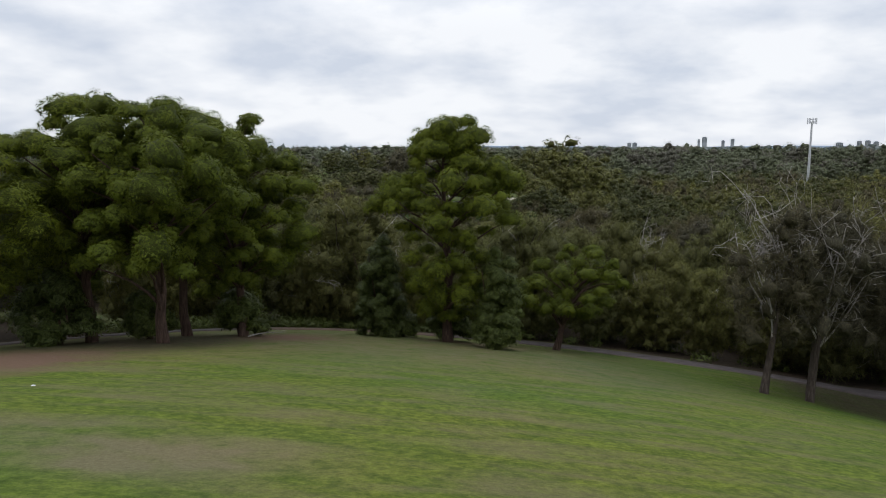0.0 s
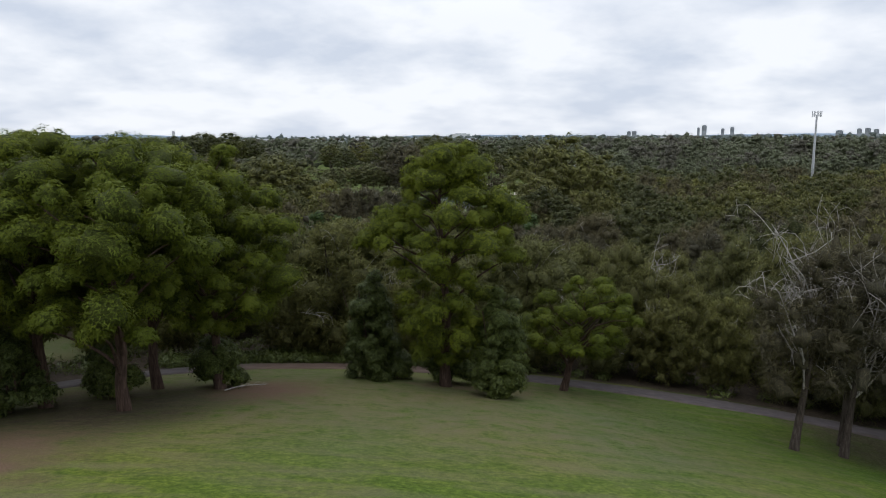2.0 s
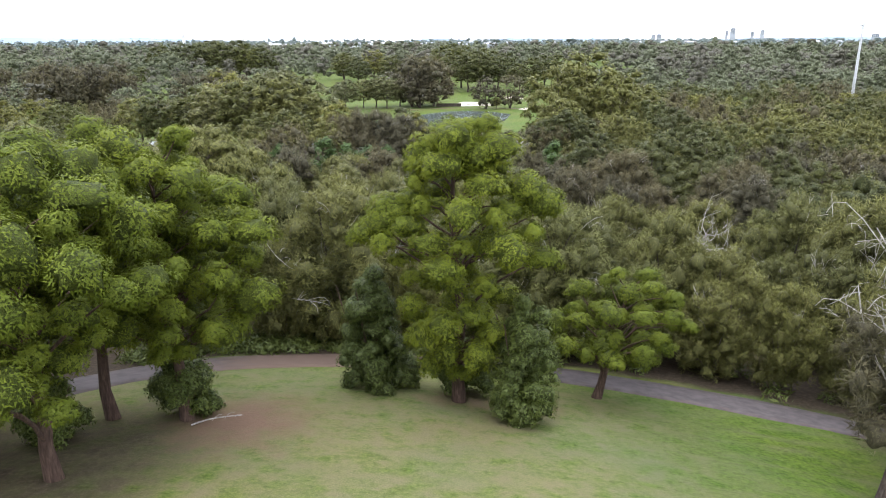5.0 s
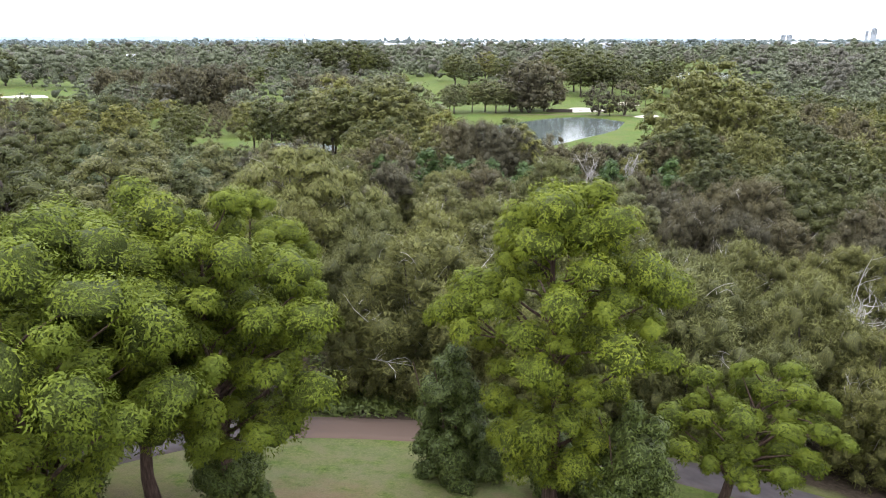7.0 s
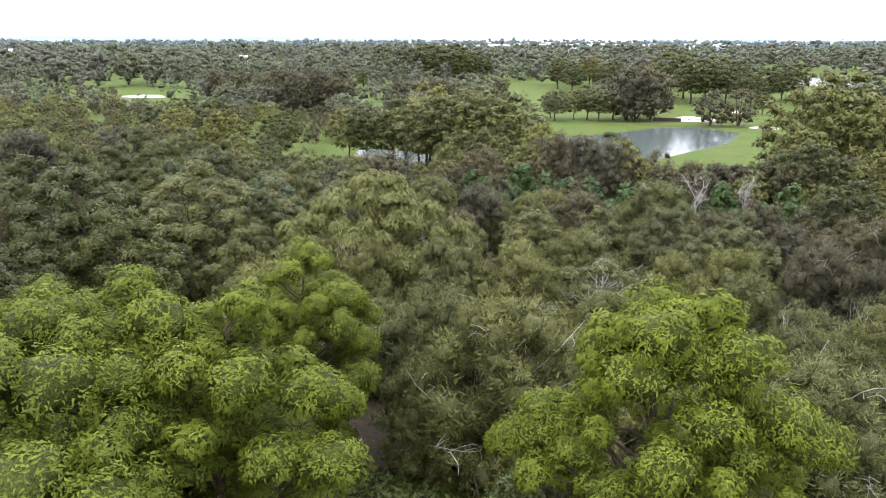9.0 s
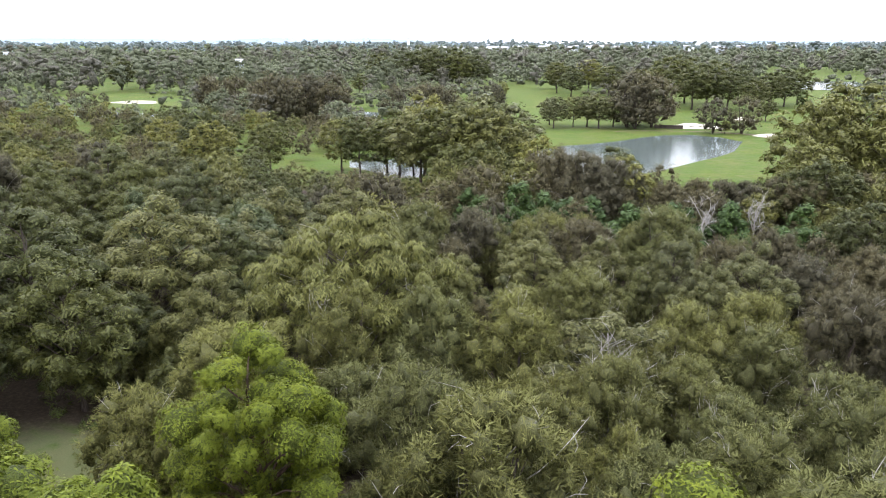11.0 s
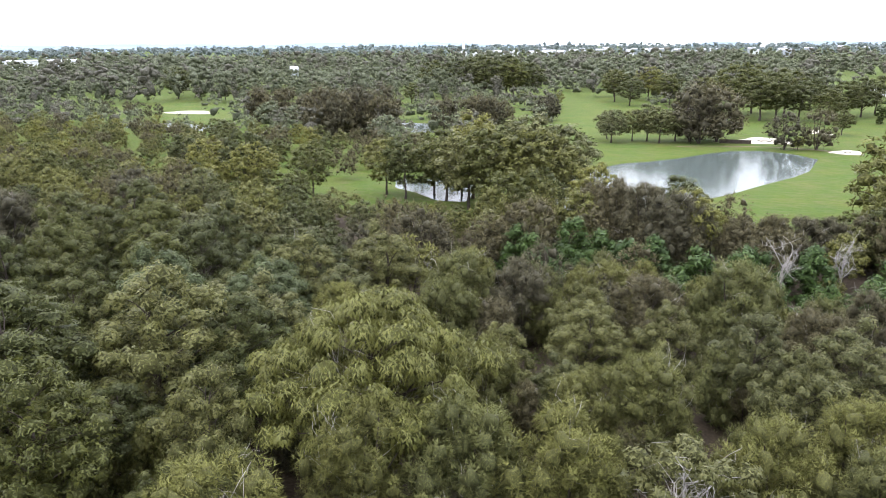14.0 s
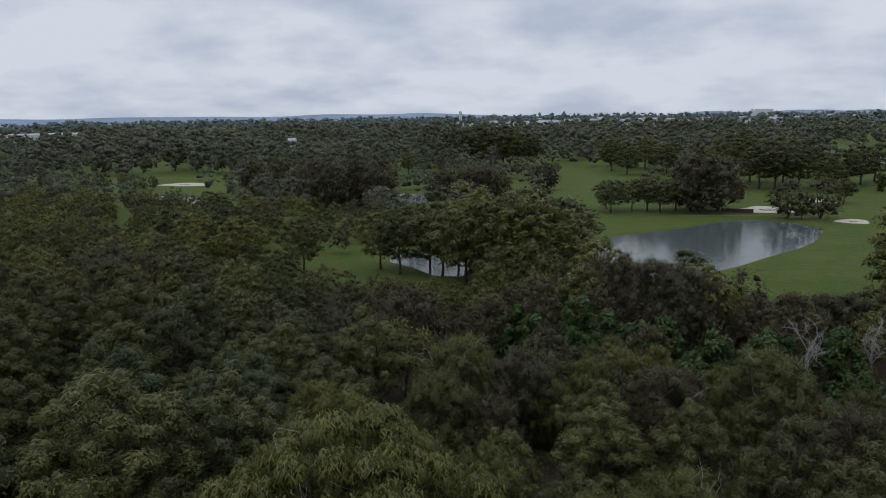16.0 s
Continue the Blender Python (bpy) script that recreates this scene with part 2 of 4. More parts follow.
GROUND = ground_material()
ASPHALT = plain("worn_asphalt", (0.060, 0.050, 0.049), 0.9, 0.3, 1.2)
an, al_ = ASPHALT.node_tree.nodes, ASPHALT.node_tree.links
ab = an["Principled BSDF"]
aat = an.new("ShaderNodeAttribute")
aat.attribute_name = "litter"
asum = an.new("ShaderNodeMath")
asum.operation, asum.use_clamp = "MULTIPLY_ADD", True
al_.new(obj_noise(an, al_, 1.6, 7.0, None, 0.7), asum.inputs[0])
asum.inputs[1].default_value = 1.6
aoff = an.new("ShaderNodeMath")
aoff.operation = "MULTIPLY_ADD"
al_.new(aat.outputs["Fac"], aoff.inputs[0])
aoff.inputs[1].default_value, aoff.inputs[2].default_value = 1.1, -0.95
al_.new(aoff.outputs[0], asum.inputs[2])
al_.new(blend(an, al_, asum.outputs[0], ab.inputs["Base Color"].links[0].from_socket, (0.085, 0.057, 0.042)), ab.inputs["Base Color"])
VERGE = plain("straw_verge", (0.119, 0.091, 0.056), 0.95, 0.4, 2.5)
SAND = plain("bunker_sand", (0.40, 0.36, 0.29), 0.95, 0.08, 0.6)
STEEL = plain("galvanised_steel", (0.42, 0.43, 0.45), 0.5, 0.1, 0.5, 0.5, 0.3)
WHITE_PAINT = plain("white_paint", (0.52, 0.53, 0.55), 0.6, 0.05, 0.2)
CONCRETE = plain("pale_concrete", (0.29, 0.31, 0.34), 0.8, 0.08, 0.05)
DARK_GLASS = plain("window_glass", (0.05, 0.06, 0.08), 0.15, 0.1, 0.2, 0.6)
ROOF = plain("roof_sheeting", (0.30, 0.30, 0.32), 0.5, 0.1, 0.1)
# wooded hills with the haze of distance painted in as blue-grey
HAZED_HILL = plain("hazed_wooded_hill", (0.20, 0.25, 0.31), 1.0, 0.12, 0.004, 0.0)


def water_material():
    m, n, l, b = material("pond_water", 0.1, 0.5)
    b.inputs["Base Color"].default_value = (0.07, 0.085, 0.078, 1)
    b.inputs["IOR"].default_value = 1.33
    bump = n.new("ShaderNodeBump")
    bump.inputs["Strength"].default_value, bump.inputs["Distance"].default_value = 0.5, 0.06
    l.new(obj_noise(n, l, 1.5, 3.0), bump.inputs["Height"])
    l.new(bump.outputs[0], b.inputs["Normal"])
    return m


WATER = water_material()

# ---- the lie of the land ----
LAKES = {
    "pond": [(-52, 304), (-43, 323), (-34, 331), (-24, 343), (-15, 358), (-6, 369), (5, 374), (17, 368), (25, 357), (20, 328), (14, 313), (4, 295), (-4, 279), (-10, 269), (-16, 259), (-31, 243), (-46, 240), (-57, 247), (-63, 261), (-59, 282)],
    "small_pond": [(-109, 265), (-102, 268), (-92, 273), (-83, 269), (-78, 258), (-75, 240), (-83, 239), (-93, 247), (-103, 252)],
    "creek": [(-330, 380), (-293, 374), (-268, 377), (-255, 357), (-285, 346), (-325, 352)],
    "creek_arm": [(-184, 424), (-166, 422), (-145, 384), (-156, 380)],
    "far_pond": [(100, 852), (160, 845), (150, 699), (92, 709)],
}
WATER_LEVEL = -13.75


def polygon_distance(px, py, pts):
    """Signed distance to a polygon, negative inside."""
    d = np.full(px.shape, 1e9)
    inside = np.zeros(px.shape, bool)
    for (x0, y0), (x1, y1) in zip(pts, pts[1:] + pts[:1]):
        ex, ey = x1 - x0, y1 - y0
        k = np.clip(((px - x0) * ex + (py - y0) * ey) / (ex * ex + ey * ey), 0, 1)
        d = np.minimum(d, np.hypot(px - x0 - k * ex, py - y0 - k * ey))
        cross = (y0 > py) != (y1 > py)
        inside ^= cross & (px < ex * (py - y0) / (ey if ey else 1e-9) + x0)
    return np.where(inside, -d, d)


def line_distance(px, py, pts):
    d = np.full(px.shape, 1e9)
    for (x0, y0), (x1, y1) in zip(pts, pts[1:]):
        ex, ey = x1 - x0, y1 - y0
        k = np.clip(((px - x0) * ex + (py - y0) * ey) / (ex * ex + ey * ey), 0, 1)
        d = np.minimum(d, np.hypot(px - x0 - k * ex, py - y0 - k * ey))
    return d


def smooth(a, b, v):
    k = np.clip((v - a) / (b - a), 0, 1)
    return k * k * (3 - 2 * k)


def ground_height(x, y):
    x, y = np.asarray(x, float), np.asarray(y, float)
    u = 0.09 * np.clip(x, -150, 80) + 0.22 * y
    f = np.where(u > 14.5, 14.5 + 10 * (1 - np.exp(-np.maximum(u - 14.5, 0) / 12)), np.where(u < 0, 4 * np.tanh(u / 4), u))
    z = 11 - f + (0.5 - np.where(x < 0, 0.0025, 0.0025 - 0.0012 * smooth(48, 58, y)) * np.clip(x, -35, 35) ** 2) * np.clip((95 - y) / 30, 0, 1)
    level = smooth(195, 235, y)
    z = z * (1 - level) + -13.3 * level
    for pts in LAKES.values():
        z = z - 1.8 * (1 - smooth(-3.0, 1.5, polygon_distance(x, y, pts)))
    return z


def height(x, y):
    return float(ground_height(np.array([x]), np.array([y]))[0])


PATH_LINE = [(64, 38), (52, 48), (40, 55.5), (33, 59), (27.1, 61.3), (23.5, 62.3), (19.4, 63.4), (15.2, 64.4), (11.4, 65.3), (7.3, 66), (0, 66.2), (-7.5, 65.6), (-12, 64.6), (-17, 63.2), (-22, 60.2), (-26, 55.5), (-28.5, 50), (-30, 42), (-31, 30), (-31, 0)]


def spline(pts, step=1.0):
    out = []
    p = [pts[0]] + list(pts) + [pts[-1]]
    for a, b, c, d in zip(p, p[1:], p[2:], p[3:]):
        n = max(2, int(math.dist(b, c) / step))
        for k in range(n):
            t = k / n
            out.append(tuple(0.5 * (2 * b[j] + (c[j] - a[j]) * t + (2 * a[j] - 5 * b[j] + 4 * c[j] - d[j]) * t * t + (3 * b[j] - a[j] - 3 * c[j] + d[j]) * t ** 3) for j in range(len(b))))
    return out + [tuple(pts[-1])]


PATH = spline(PATH_LINE)


# ---- mesh helpers ----
def mesh_of(name, verts, faces, smooth_shade=False):
    """A mesh from arrays of vertices and of equal-sided faces (one array or a list of arrays)."""
    me = bpy.data.meshes.new(name)
    groups = faces if isinstance(faces, list) else [faces]
    groups = [np.asarray(g, np.int32) for g in groups if len(g)]
    me.vertices.add(len(verts))
    me.vertices.foreach_set("co", np.asarray(verts, np.float32).ravel())
    loops = np.concatenate([g.ravel() for g in groups])
    sizes = np.concatenate([np.full(len(g), g.shape[1], np.int32) for g in groups])
    me.loops.add(len(loops))
    me.loops.foreach_set("vertex_index", loops)
    me.polygons.add(len(sizes))
    me.polygons.foreach_set("loop_start", np.concatenate([[0], np.cumsum(sizes)[:-1]]).astype(np.int32))
    me.polygons.foreach_set("use_smooth", np.full(len(sizes), smooth_shade))
    me.update(calc_edges=True)
    return me


def part(name, me, mat, parent=None, label=""):
    """One mesh object; a mesh that several things share may carry another material on each."""
    ob = new(name, me)
    if mat:
        mats = [mat] + ([SHADED_INNER[mat.name]] if mat.name in SHADED_INNER else [])
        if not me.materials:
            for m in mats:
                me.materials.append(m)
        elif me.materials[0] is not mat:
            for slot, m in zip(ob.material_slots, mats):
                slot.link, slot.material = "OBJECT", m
    ob.parent = parent
    if label:
        ob["label"] = label
    return ob


def box_arrays(x0, y0, z0, x1, y1, z1):
    v = np.array([(x, y, z) for z in (z0, z1) for x, y in ((x0, y0), (x1, y0), (x1, y1), (x0, y1))], float)
    f = np.array([(3, 2, 1, 0), (4, 5, 6, 7), (0, 1, 5, 4), (1, 2, 6, 5), (2, 3, 7, 6), (3, 0, 4, 7)])
    return v, f


class Pile:
    """Gathers pieces into one mesh; slot 1 takes the inner leaves of a crown."""

    def __init__(self):
        self.v, self.f, self.slots, self.n, self.bend, self.bent = [], {}, {}, 0, [], False

    def add(self, v, f, slot=0, bend=None):
        """bend: normals of the soft leaf surface, one for each vertex."""
        f = np.asarray(f)
        self.bend.append(np.zeros((len(v), 3)) if bend is None else bend)
        self.bent = self.bent or bend is not None
        self.v.append(np.asarray(v, float))
        self.f.setdefault(f.shape[1], []).append(f + self.n)
        self.slots.setdefault(f.shape[1], []).append(np.full(len(f), slot, np.int32))
        self.n += len(v)

    def mesh(self, name, smooth_shade=False):
        me = mesh_of(name, np.concatenate(self.v), [np.concatenate(g) for g in self.f.values()], smooth_shade)
        index = np.concatenate([np.concatenate(g) for g in self.slots.values()])
        if index.any():
            me.polygons.foreach_set("material_index", index)
        if self.bent:
            me.normals_split_custom_set_from_vertices(np.concatenate(self.bend).astype(np.float32))
        return me


def tube(pile, pts, radii, sides=6):
    """A tapered round limb along pts."""
    pts = np.asarray(pts, float)
    t = np.gradient(pts, axis=0)
    t /= np.linalg.norm(t, axis=1)[:, None] + 1e-9
    ref = np.where(np.abs(t[:, 2:3]) > 0.9, np.array([[1.0, 0, 0]]), np.array([[0, 0, 1.0]]))
    a = np.cross(t, ref)
    a /= np.linalg.norm(a, axis=1)[:, None] + 1e-9
    b = np.cross(t, a)
    ang = np.linspace(0, 2 * np.pi, sides, endpoint=False)
    ring = np.cos(ang)[None, :, None] * a[:, None, :] + np.sin(ang)[None, :, None] * b[:, None, :]
    v = (pts[:, None, :] + ring * np.asarray(radii)[:, None, None]).reshape(-1, 3)
    k, j = np.meshgrid(np.arange(len(pts) - 1), np.arange(sides), indexing="ij")
    j2 = (j + 1) % sides
    f = np.stack([k * sides + j, k * sides + j2, (k + 1) * sides + j2, (k + 1) * sides + j], -1).reshape(-1, 4)
    pile.add(v, f)


def unit_rows(a):
    return a / (np.linalg.norm(a, axis=1)[:, None] + 1e-9)


def ico(n):
    bm = bmesh.new()
    bmesh.ops.create_icosphere(bm, subdivisions=n, radius=1)
    v = np.array([p.co for p in bm.verts])
    f = np.array([[p.index for p in q.verts] for q in bm.faces])
    bm.free()
    return v, f


ICO = {0: ico(1), 1: ico(2), 2: ico(3)}


def leaf_cloud(pile, rng, centres, radii, count, length, width, droop=0.5, out=0.35, core=0.84, up=0.35, subs=12, lie=0.3, tall=1.0, ball=1, stiff=0.25, reach=(0.5, 0.74), tuft=(0.32, 0.48), low=0.45, fuzz=0.2, rough=0.16):
    """Domed clumps of small leaves round centres. Each clump is studded with lesser tufts; a lumpy inner mass of packed leaves
    follows the tufts and each outer leaf is a blade of its own. low: how far the tufts reach below the clump's middle."""
    centres, radii = np.asarray(centres, float), np.asarray(radii, float)
    if radii.shape[1] == 1:
        radii = np.repeat(radii, 3, 1)
    n = len(centres)
    # tufts on an even spiral, shaken
    k = np.arange(subs)[None, :]
    h = 1 - (k + 0.5 + rng.uniform(-0.4, 0.4, (n, subs))) / subs * (1 + low)
    ang = k * 2.39996 + rng.uniform(0, 6.28, (n, 1)) + rng.uniform(-0.3, 0.3, (n, subs))
    side = np.sqrt(np.maximum(1 - h * h, 0))
    d1 = np.stack([np.cos(ang) * side, np.sin(ang) * side, h], -1)
    off = d1 * rng.uniform(*reach, (n, subs, 1))
    rt = rng.uniform(*tuft, (n, subs))
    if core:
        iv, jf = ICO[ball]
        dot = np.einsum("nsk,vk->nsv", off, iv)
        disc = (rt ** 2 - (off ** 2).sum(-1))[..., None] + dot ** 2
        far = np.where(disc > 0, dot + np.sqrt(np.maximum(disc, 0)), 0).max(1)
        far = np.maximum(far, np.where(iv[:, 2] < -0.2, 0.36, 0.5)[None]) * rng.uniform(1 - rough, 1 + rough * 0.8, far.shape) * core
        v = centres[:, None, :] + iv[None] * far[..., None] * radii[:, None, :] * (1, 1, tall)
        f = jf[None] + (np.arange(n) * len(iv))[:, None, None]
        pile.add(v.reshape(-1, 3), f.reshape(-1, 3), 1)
    each = max(1, count // subs)
    m = n * subs * each
    big = np.repeat(radii, subs * each, 0) * (1, 1, tall)
    d2 = rng.normal(size=(m, 3))
    d2[:, 2] += up
    d1r = np.repeat(d1.reshape(-1, 3), each, 0)
    d2 = unit_rows(d2 + d1r * 0.9)
    at = np.repeat(off.reshape(-1, 3), each, 0) + d2 * np.repeat(rt.reshape(-1, 1), each, 0) * rng.uniform(1 - fuzz, 1 + fuzz, (m, 1))
    p = np.repeat(centres, subs * each, 0) + at * big
    soft = unit_rows(d2 * 0.75 + d1r * 0.35 + (0, 0, 0.1))
    tang = unit_rows(np.cross(soft, rng.normal(size=soft.shape)))
    a = tang * 0.8 + soft * out
    a[:, 2] -= droop
    a = unit_rows(a)
    b = unit_rows(np.cross(a, soft) + lie * rng.normal(size=soft.shape))
    size = rng.uniform(0.65, 1.35, (m, 1))
    L, W = length * size, width * size
    k = np.arange(m)
    face = np.cross(b, a)
    turn_ = np.where((face * soft).sum(1, keepdims=True) < 0, -1.0, 1.0)
    v = np.stack([p - b * W * 0.5 * turn_, p + b * W * 0.5 * turn_, p + a * L], 1)
    nrm = unit_rows(soft + unit_rows(face * turn_) * stiff)
    pile.add(v.reshape(-1, 3), np.stack([k * 3, k * 3 + 1, k * 3 + 2], -1), 0, np.repeat(nrm, 3, 0))


def limb_to(pile, rng, start, end, r0, r1, sag=0.1, sides=5, steps=5):
    s, e = np.asarray(start, float), np.asarray(end, float)
    t = np.linspace(0, 1, steps)[:, None]
    mid = rng.normal(size=3) * np.linalg.norm(e - s) * sag
    pts = s + (e - s) * t + np.sin(t * np.pi) * mid
    pts[:, 2] += (np.sin(t[:, 0] * np.pi) * np.linalg.norm((e - s)[:2]) * 0.12)
    tube(pile, pts, np.linspace(r0, r1, steps), sides)


def crown_points(rng, profile, count, low, high, lean=(0, 0), squash=1.0, gap=1.05):
    """Clump centres under a crown outline. profile: (height share, radius) stops."""
    hs, rs = zip(*profile)
    out = []
    weight = np.interp(np.linspace(0, 1, 40), hs, rs) + 0.3
    cdf = np.cumsum(weight) / weight.sum()
    tries = 0
    while len(out) < count:
        h = float(np.interp(rng.uniform(), cdf, np.linspace(0, 1, 40)))
        r = float(np.interp(h, hs, rs))
        ang = rng.uniform(0, 2 * np.pi)
        q = r * (rng.uniform(0.55, 1.0) if rng.uniform() < 0.8 else rng.uniform(0, 0.55))
        p = np.array([math.cos(ang) * q + lean[0] * h, math.sin(ang) * q * squash + lean[1] * h, low + (high - low) * h])
        if not out or (((p - out) * (1, 1, 1.2)) ** 2).sum(1).min() > gap * gap or rng.uniform() < 0.015:
            out.append(p)
        tries += 1
        if tries > 4000:
            gap, tries = gap * 0.93, 0
    return np.array(out)


def gum_meshes(seed, tall, profile, low, clumps, clump_r, leaves, leaf=(0.165, 0.068), trunk_r=0.3, lean=(0, 0), limbs=0.5, droop=0.6, tops=(), ball=1, subs=12, core=0.72):
    """Trunk with limbs, and a crown of domed leaf clumps. Heights from the tree's foot."""
    rng = np.random.RandomState(seed)
    centres = crown_points(rng, profile, clumps, low, tall - clump_r * 0.8, lean, gap=clump_r * 1.7)
    if len(tops):
        centres = np.concatenate([centres, np.asarray(tops, float)])
    s = rng.uniform(0.55, 1.3, (len(centres), 1)) * clump_r
    radii = s * np.array([[1.0, 1.0, 0.88]]) * rng.uniform(0.8, 1.25, (len(centres), 3))
    wood, crown = Pile(), Pile()
    hs = np.linspace(0, tall * 0.86, 9)
    wob = np.cumsum(rng.normal(size=(9, 2)) * 0.12, 0)
    wob -= wob[0]
    spine = np.column_stack([wob[:, 0] + lean[0] * hs / tall, wob[:, 1] + lean[1] * hs / tall, hs - 0.25 * (hs == 0)])
    rad = trunk_r * np.interp(hs / tall, [0, 0.05, 0.5, 0.86], [1.35, 1.0, 0.62, 0.16])
    tube(wood, spine, rad, 9)
    for c in centres[rng.uniform(size=len(centres)) < limbs]:
        reach = math.hypot(c[0] - lean[0] * c[2] / tall, c[1] - lean[1] * c[2] / tall)
        h0 = min(max(c[2] - reach * rng.uniform(0.5, 0.95), tall * 0.12), tall * 0.8)
        root = [np.interp(h0, hs, spine[:, k]) for k in range(2)] + [h0]
        limb_to(wood, rng, root, c, trunk_r * 0.3 * (1 - h0 / tall) + 0.04, 0.025, 0.08, 5)
    leaf_cloud(crown, rng, centres, radii, leaves, leaf[0], leaf[1], droop, 0.55, up=0.4, ball=ball, subs=subs, stiff=0.2 if ball > 0 else 0.12, tuft=(0.28, 0.52), core=core, fuzz=0.2 if core > 0.8 else 0.3, rough=0.16 if core > 0.8 else 0.25)
    return wood.mesh("trunk", True), crown.mesh("crown", True)


def she_oak_meshes(seed, tall, wide, plumes, needles, needle=(0.5, 0.09), low=0.12, dead=10, trunk_r=0.18, ball=1):
    """A she-oak: soft drooping plumes on thin grey limbs, some of them bare."""
    rng = np.random.RandomState(seed)
    prof = [(0, wide * 0.6), (0.3, wide * 0.95), (0.65, wide * 0.92), (0.88, wide * 0.6), (1, wide * 0.22)]
    centres = crown_points(rng, prof, plumes, tall * low, tall * 0.93, gap=wide / 5.6)
    radii = np.array([[1.0, 1.0, 1.2]]) * rng.uniform(0.6, 1.3, (len(centres), 1)) * rng.uniform(0.75, 1.3, (len(centres), 3)) * wide / (4.4 if ball else 3.9)
    wood, crown, bare = Pile(), Pile(), Pile()
    for k in range(rng.randint(2, 4)):
        ang = rng.uniform(0, 2 * np.pi)
        tip = (math.cos(ang) * wide * 0.35, math.sin(ang) * wide * 0.35, tall * 0.85)
        limb_to(wood, rng, (math.cos(ang) * 0.15, math.sin(ang) * 0.15, -0.3), tip, trunk_r, 0.04, 0.05, 6, 7)
    for c in centres[::6]:
        limb_to(wood, rng, (c[0] * 0.2, c[1] * 0.2, max(c[2] - wide * 0.9, tall * 0.1)), c, 0.06, 0.02, 0.08, 4, 4)
    for k in range(dead):
        c = centres[rng.randint(len(centres))]
        tip = c * (1.25, 1.25, 1.0) + rng.normal(size=3) * 0.5 + (0, 0, 1.3)
        root = c * (0.45, 0.45, 0.85)
        limb_to(bare, rng, root, tip, 0.045, 0.015, 0.14, 3, 5)
        for _ in range(3):
            q = root + (tip - root) * rng.uniform(0.5, 0.95)
            limb_to(bare, rng, q, q + rng.normal(size=3) * 0.6 + (0, 0, 0.4), 0.022, 0.01, 0.1, 3, 3)
    leaf_cloud(crown, rng, centres, radii, needles, needle[0], needle[1], 0.1, 0.9, 0.62, 0.3, 8 if ball else 5, 0.8, 1.15, ball, 0.15, (0.3, 0.76), (0.26, 0.5), 0.6, 0.35, 0.3)
    return wood.mesh("trunk", True), crown.mesh("crown", True), bare.mesh("bare_branch", True) if dead else None


def tree(name, meshes, at, mats, label, category="tree", group="", turn=0.0, scale=1.0, kind=""):
    root = new(name)
    root.empty_display_size = 0.5
    sc = scale if isinstance(scale, tuple) else (scale, scale, scale)
    root.matrix_basis = Matrix.LocRotScale((at[0], at[1], at[2] if len(at) > 2 else height(at[0], at[1])), Euler((0, 0, turn)), sc)
    for nm, me, mat in zip(("trunk", "crown", "bare_branch"), meshes, mats):
        if me:
            ob = part(nm, me, mat, root)
            if nm == "bare_branch":
                ob["kind"] = "stuff"
    return tagged(root, label, category, group, kind)


# ---- ground sheet ----
def axis(lo, hi, step, end_lo, end_hi, grow=1.18):
    mid = list(np.arange(lo, hi + step / 2, step))
    right, s, v = [], step, hi
    while v < end_hi:
        s *= grow
        v += s
        right.append(v)
    left, s, v = [], step, lo
    while v > end_lo:
        s *= grow
        v -= s
        left.append(v)
    return np.array(left[::-1] + mid + right)


CLEARINGS = [((-455, 442), (45, 16)), ((-345, 430), (75, 62)), ((-288, 462), (14, 40)), ((-212, 470), (16, 60)), ((-145, 384), (26, 22)), ((-115, 570), (60, 45)), ((-60, 440), (70, 110)), ((-40, 390), (80, 40)), ((10, 470), (60, 110)), ((40, 400), (50, 90)), ((120, 780), (60, 220)), ((22, 300), (40, 50)), ((-5, 262), (22, 24)), ((-92, 256), (30, 26)), ((-140, 236), (26, 10)), ((-125, 240), (25, 9)), ((-41, 76), (9, 6)), ((-22, 232), (52, 20)), ((60, 540), (60, 60))]


def openness(x, y):
    """1 in the open fairways, 0 in the woods."""
    x, y = np.asarray(x, float), np.asarray(y, float)
    o = np.zeros(x.shape)
    for (cx, cy), (rx, ry) in CLEARINGS:
        o = np.maximum(o, 1.6 - np.hypot((x - cx) / rx, (y - cy) / ry) * 1.0 - 0.1)
    for pts in LAKES.values():
        o = np.maximum(o, 1.0 - np.maximum(polygon_distance(x, y, pts) - 1.0, 0) / 6)
    return np.clip(o, 0, 1)


def in_clearing(x, y):
    """Whether each place lies in a clearing or within three metres of water."""
    x, y = np.atleast_1d(np.asarray(x, float)), np.atleast_1d(np.asarray(y, float))
    free = np.zeros(x.shape, bool)
    for (cx, cy), (rx, ry) in CLEARINGS:
        free |= np.hypot((x - cx) / rx, (y - cy) / ry) < 1
    for pts in LAKES.values():
        free |= polygon_distance(x, y, pts) < 3
    return free if len(free) > 1 else bool(free[0])


gx, gy = axis(-150, 90, 1.5, -4800, 4800), axis(-10, 420, 1.5, -4800, 4800)
X, Y = np.meshgrid(gx, gy)
Z = ground_height(X, Y)
nx, ny = len(gx), len(gy)
ii, jj = np.meshgrid(np.arange(nx - 1), np.arange(ny - 1))
quad = np.stack([jj * nx + ii, jj * nx + ii + 1, (jj + 1) * nx + ii + 1, (jj + 1) * nx + ii], -1).reshape(-1, 4)
ground_mesh = mesh_of("ground", np.column_stack([X.ravel(), Y.ravel(), Z.ravel()]), quad, True)
path_far = line_distance(X, Y, PATH[::3])
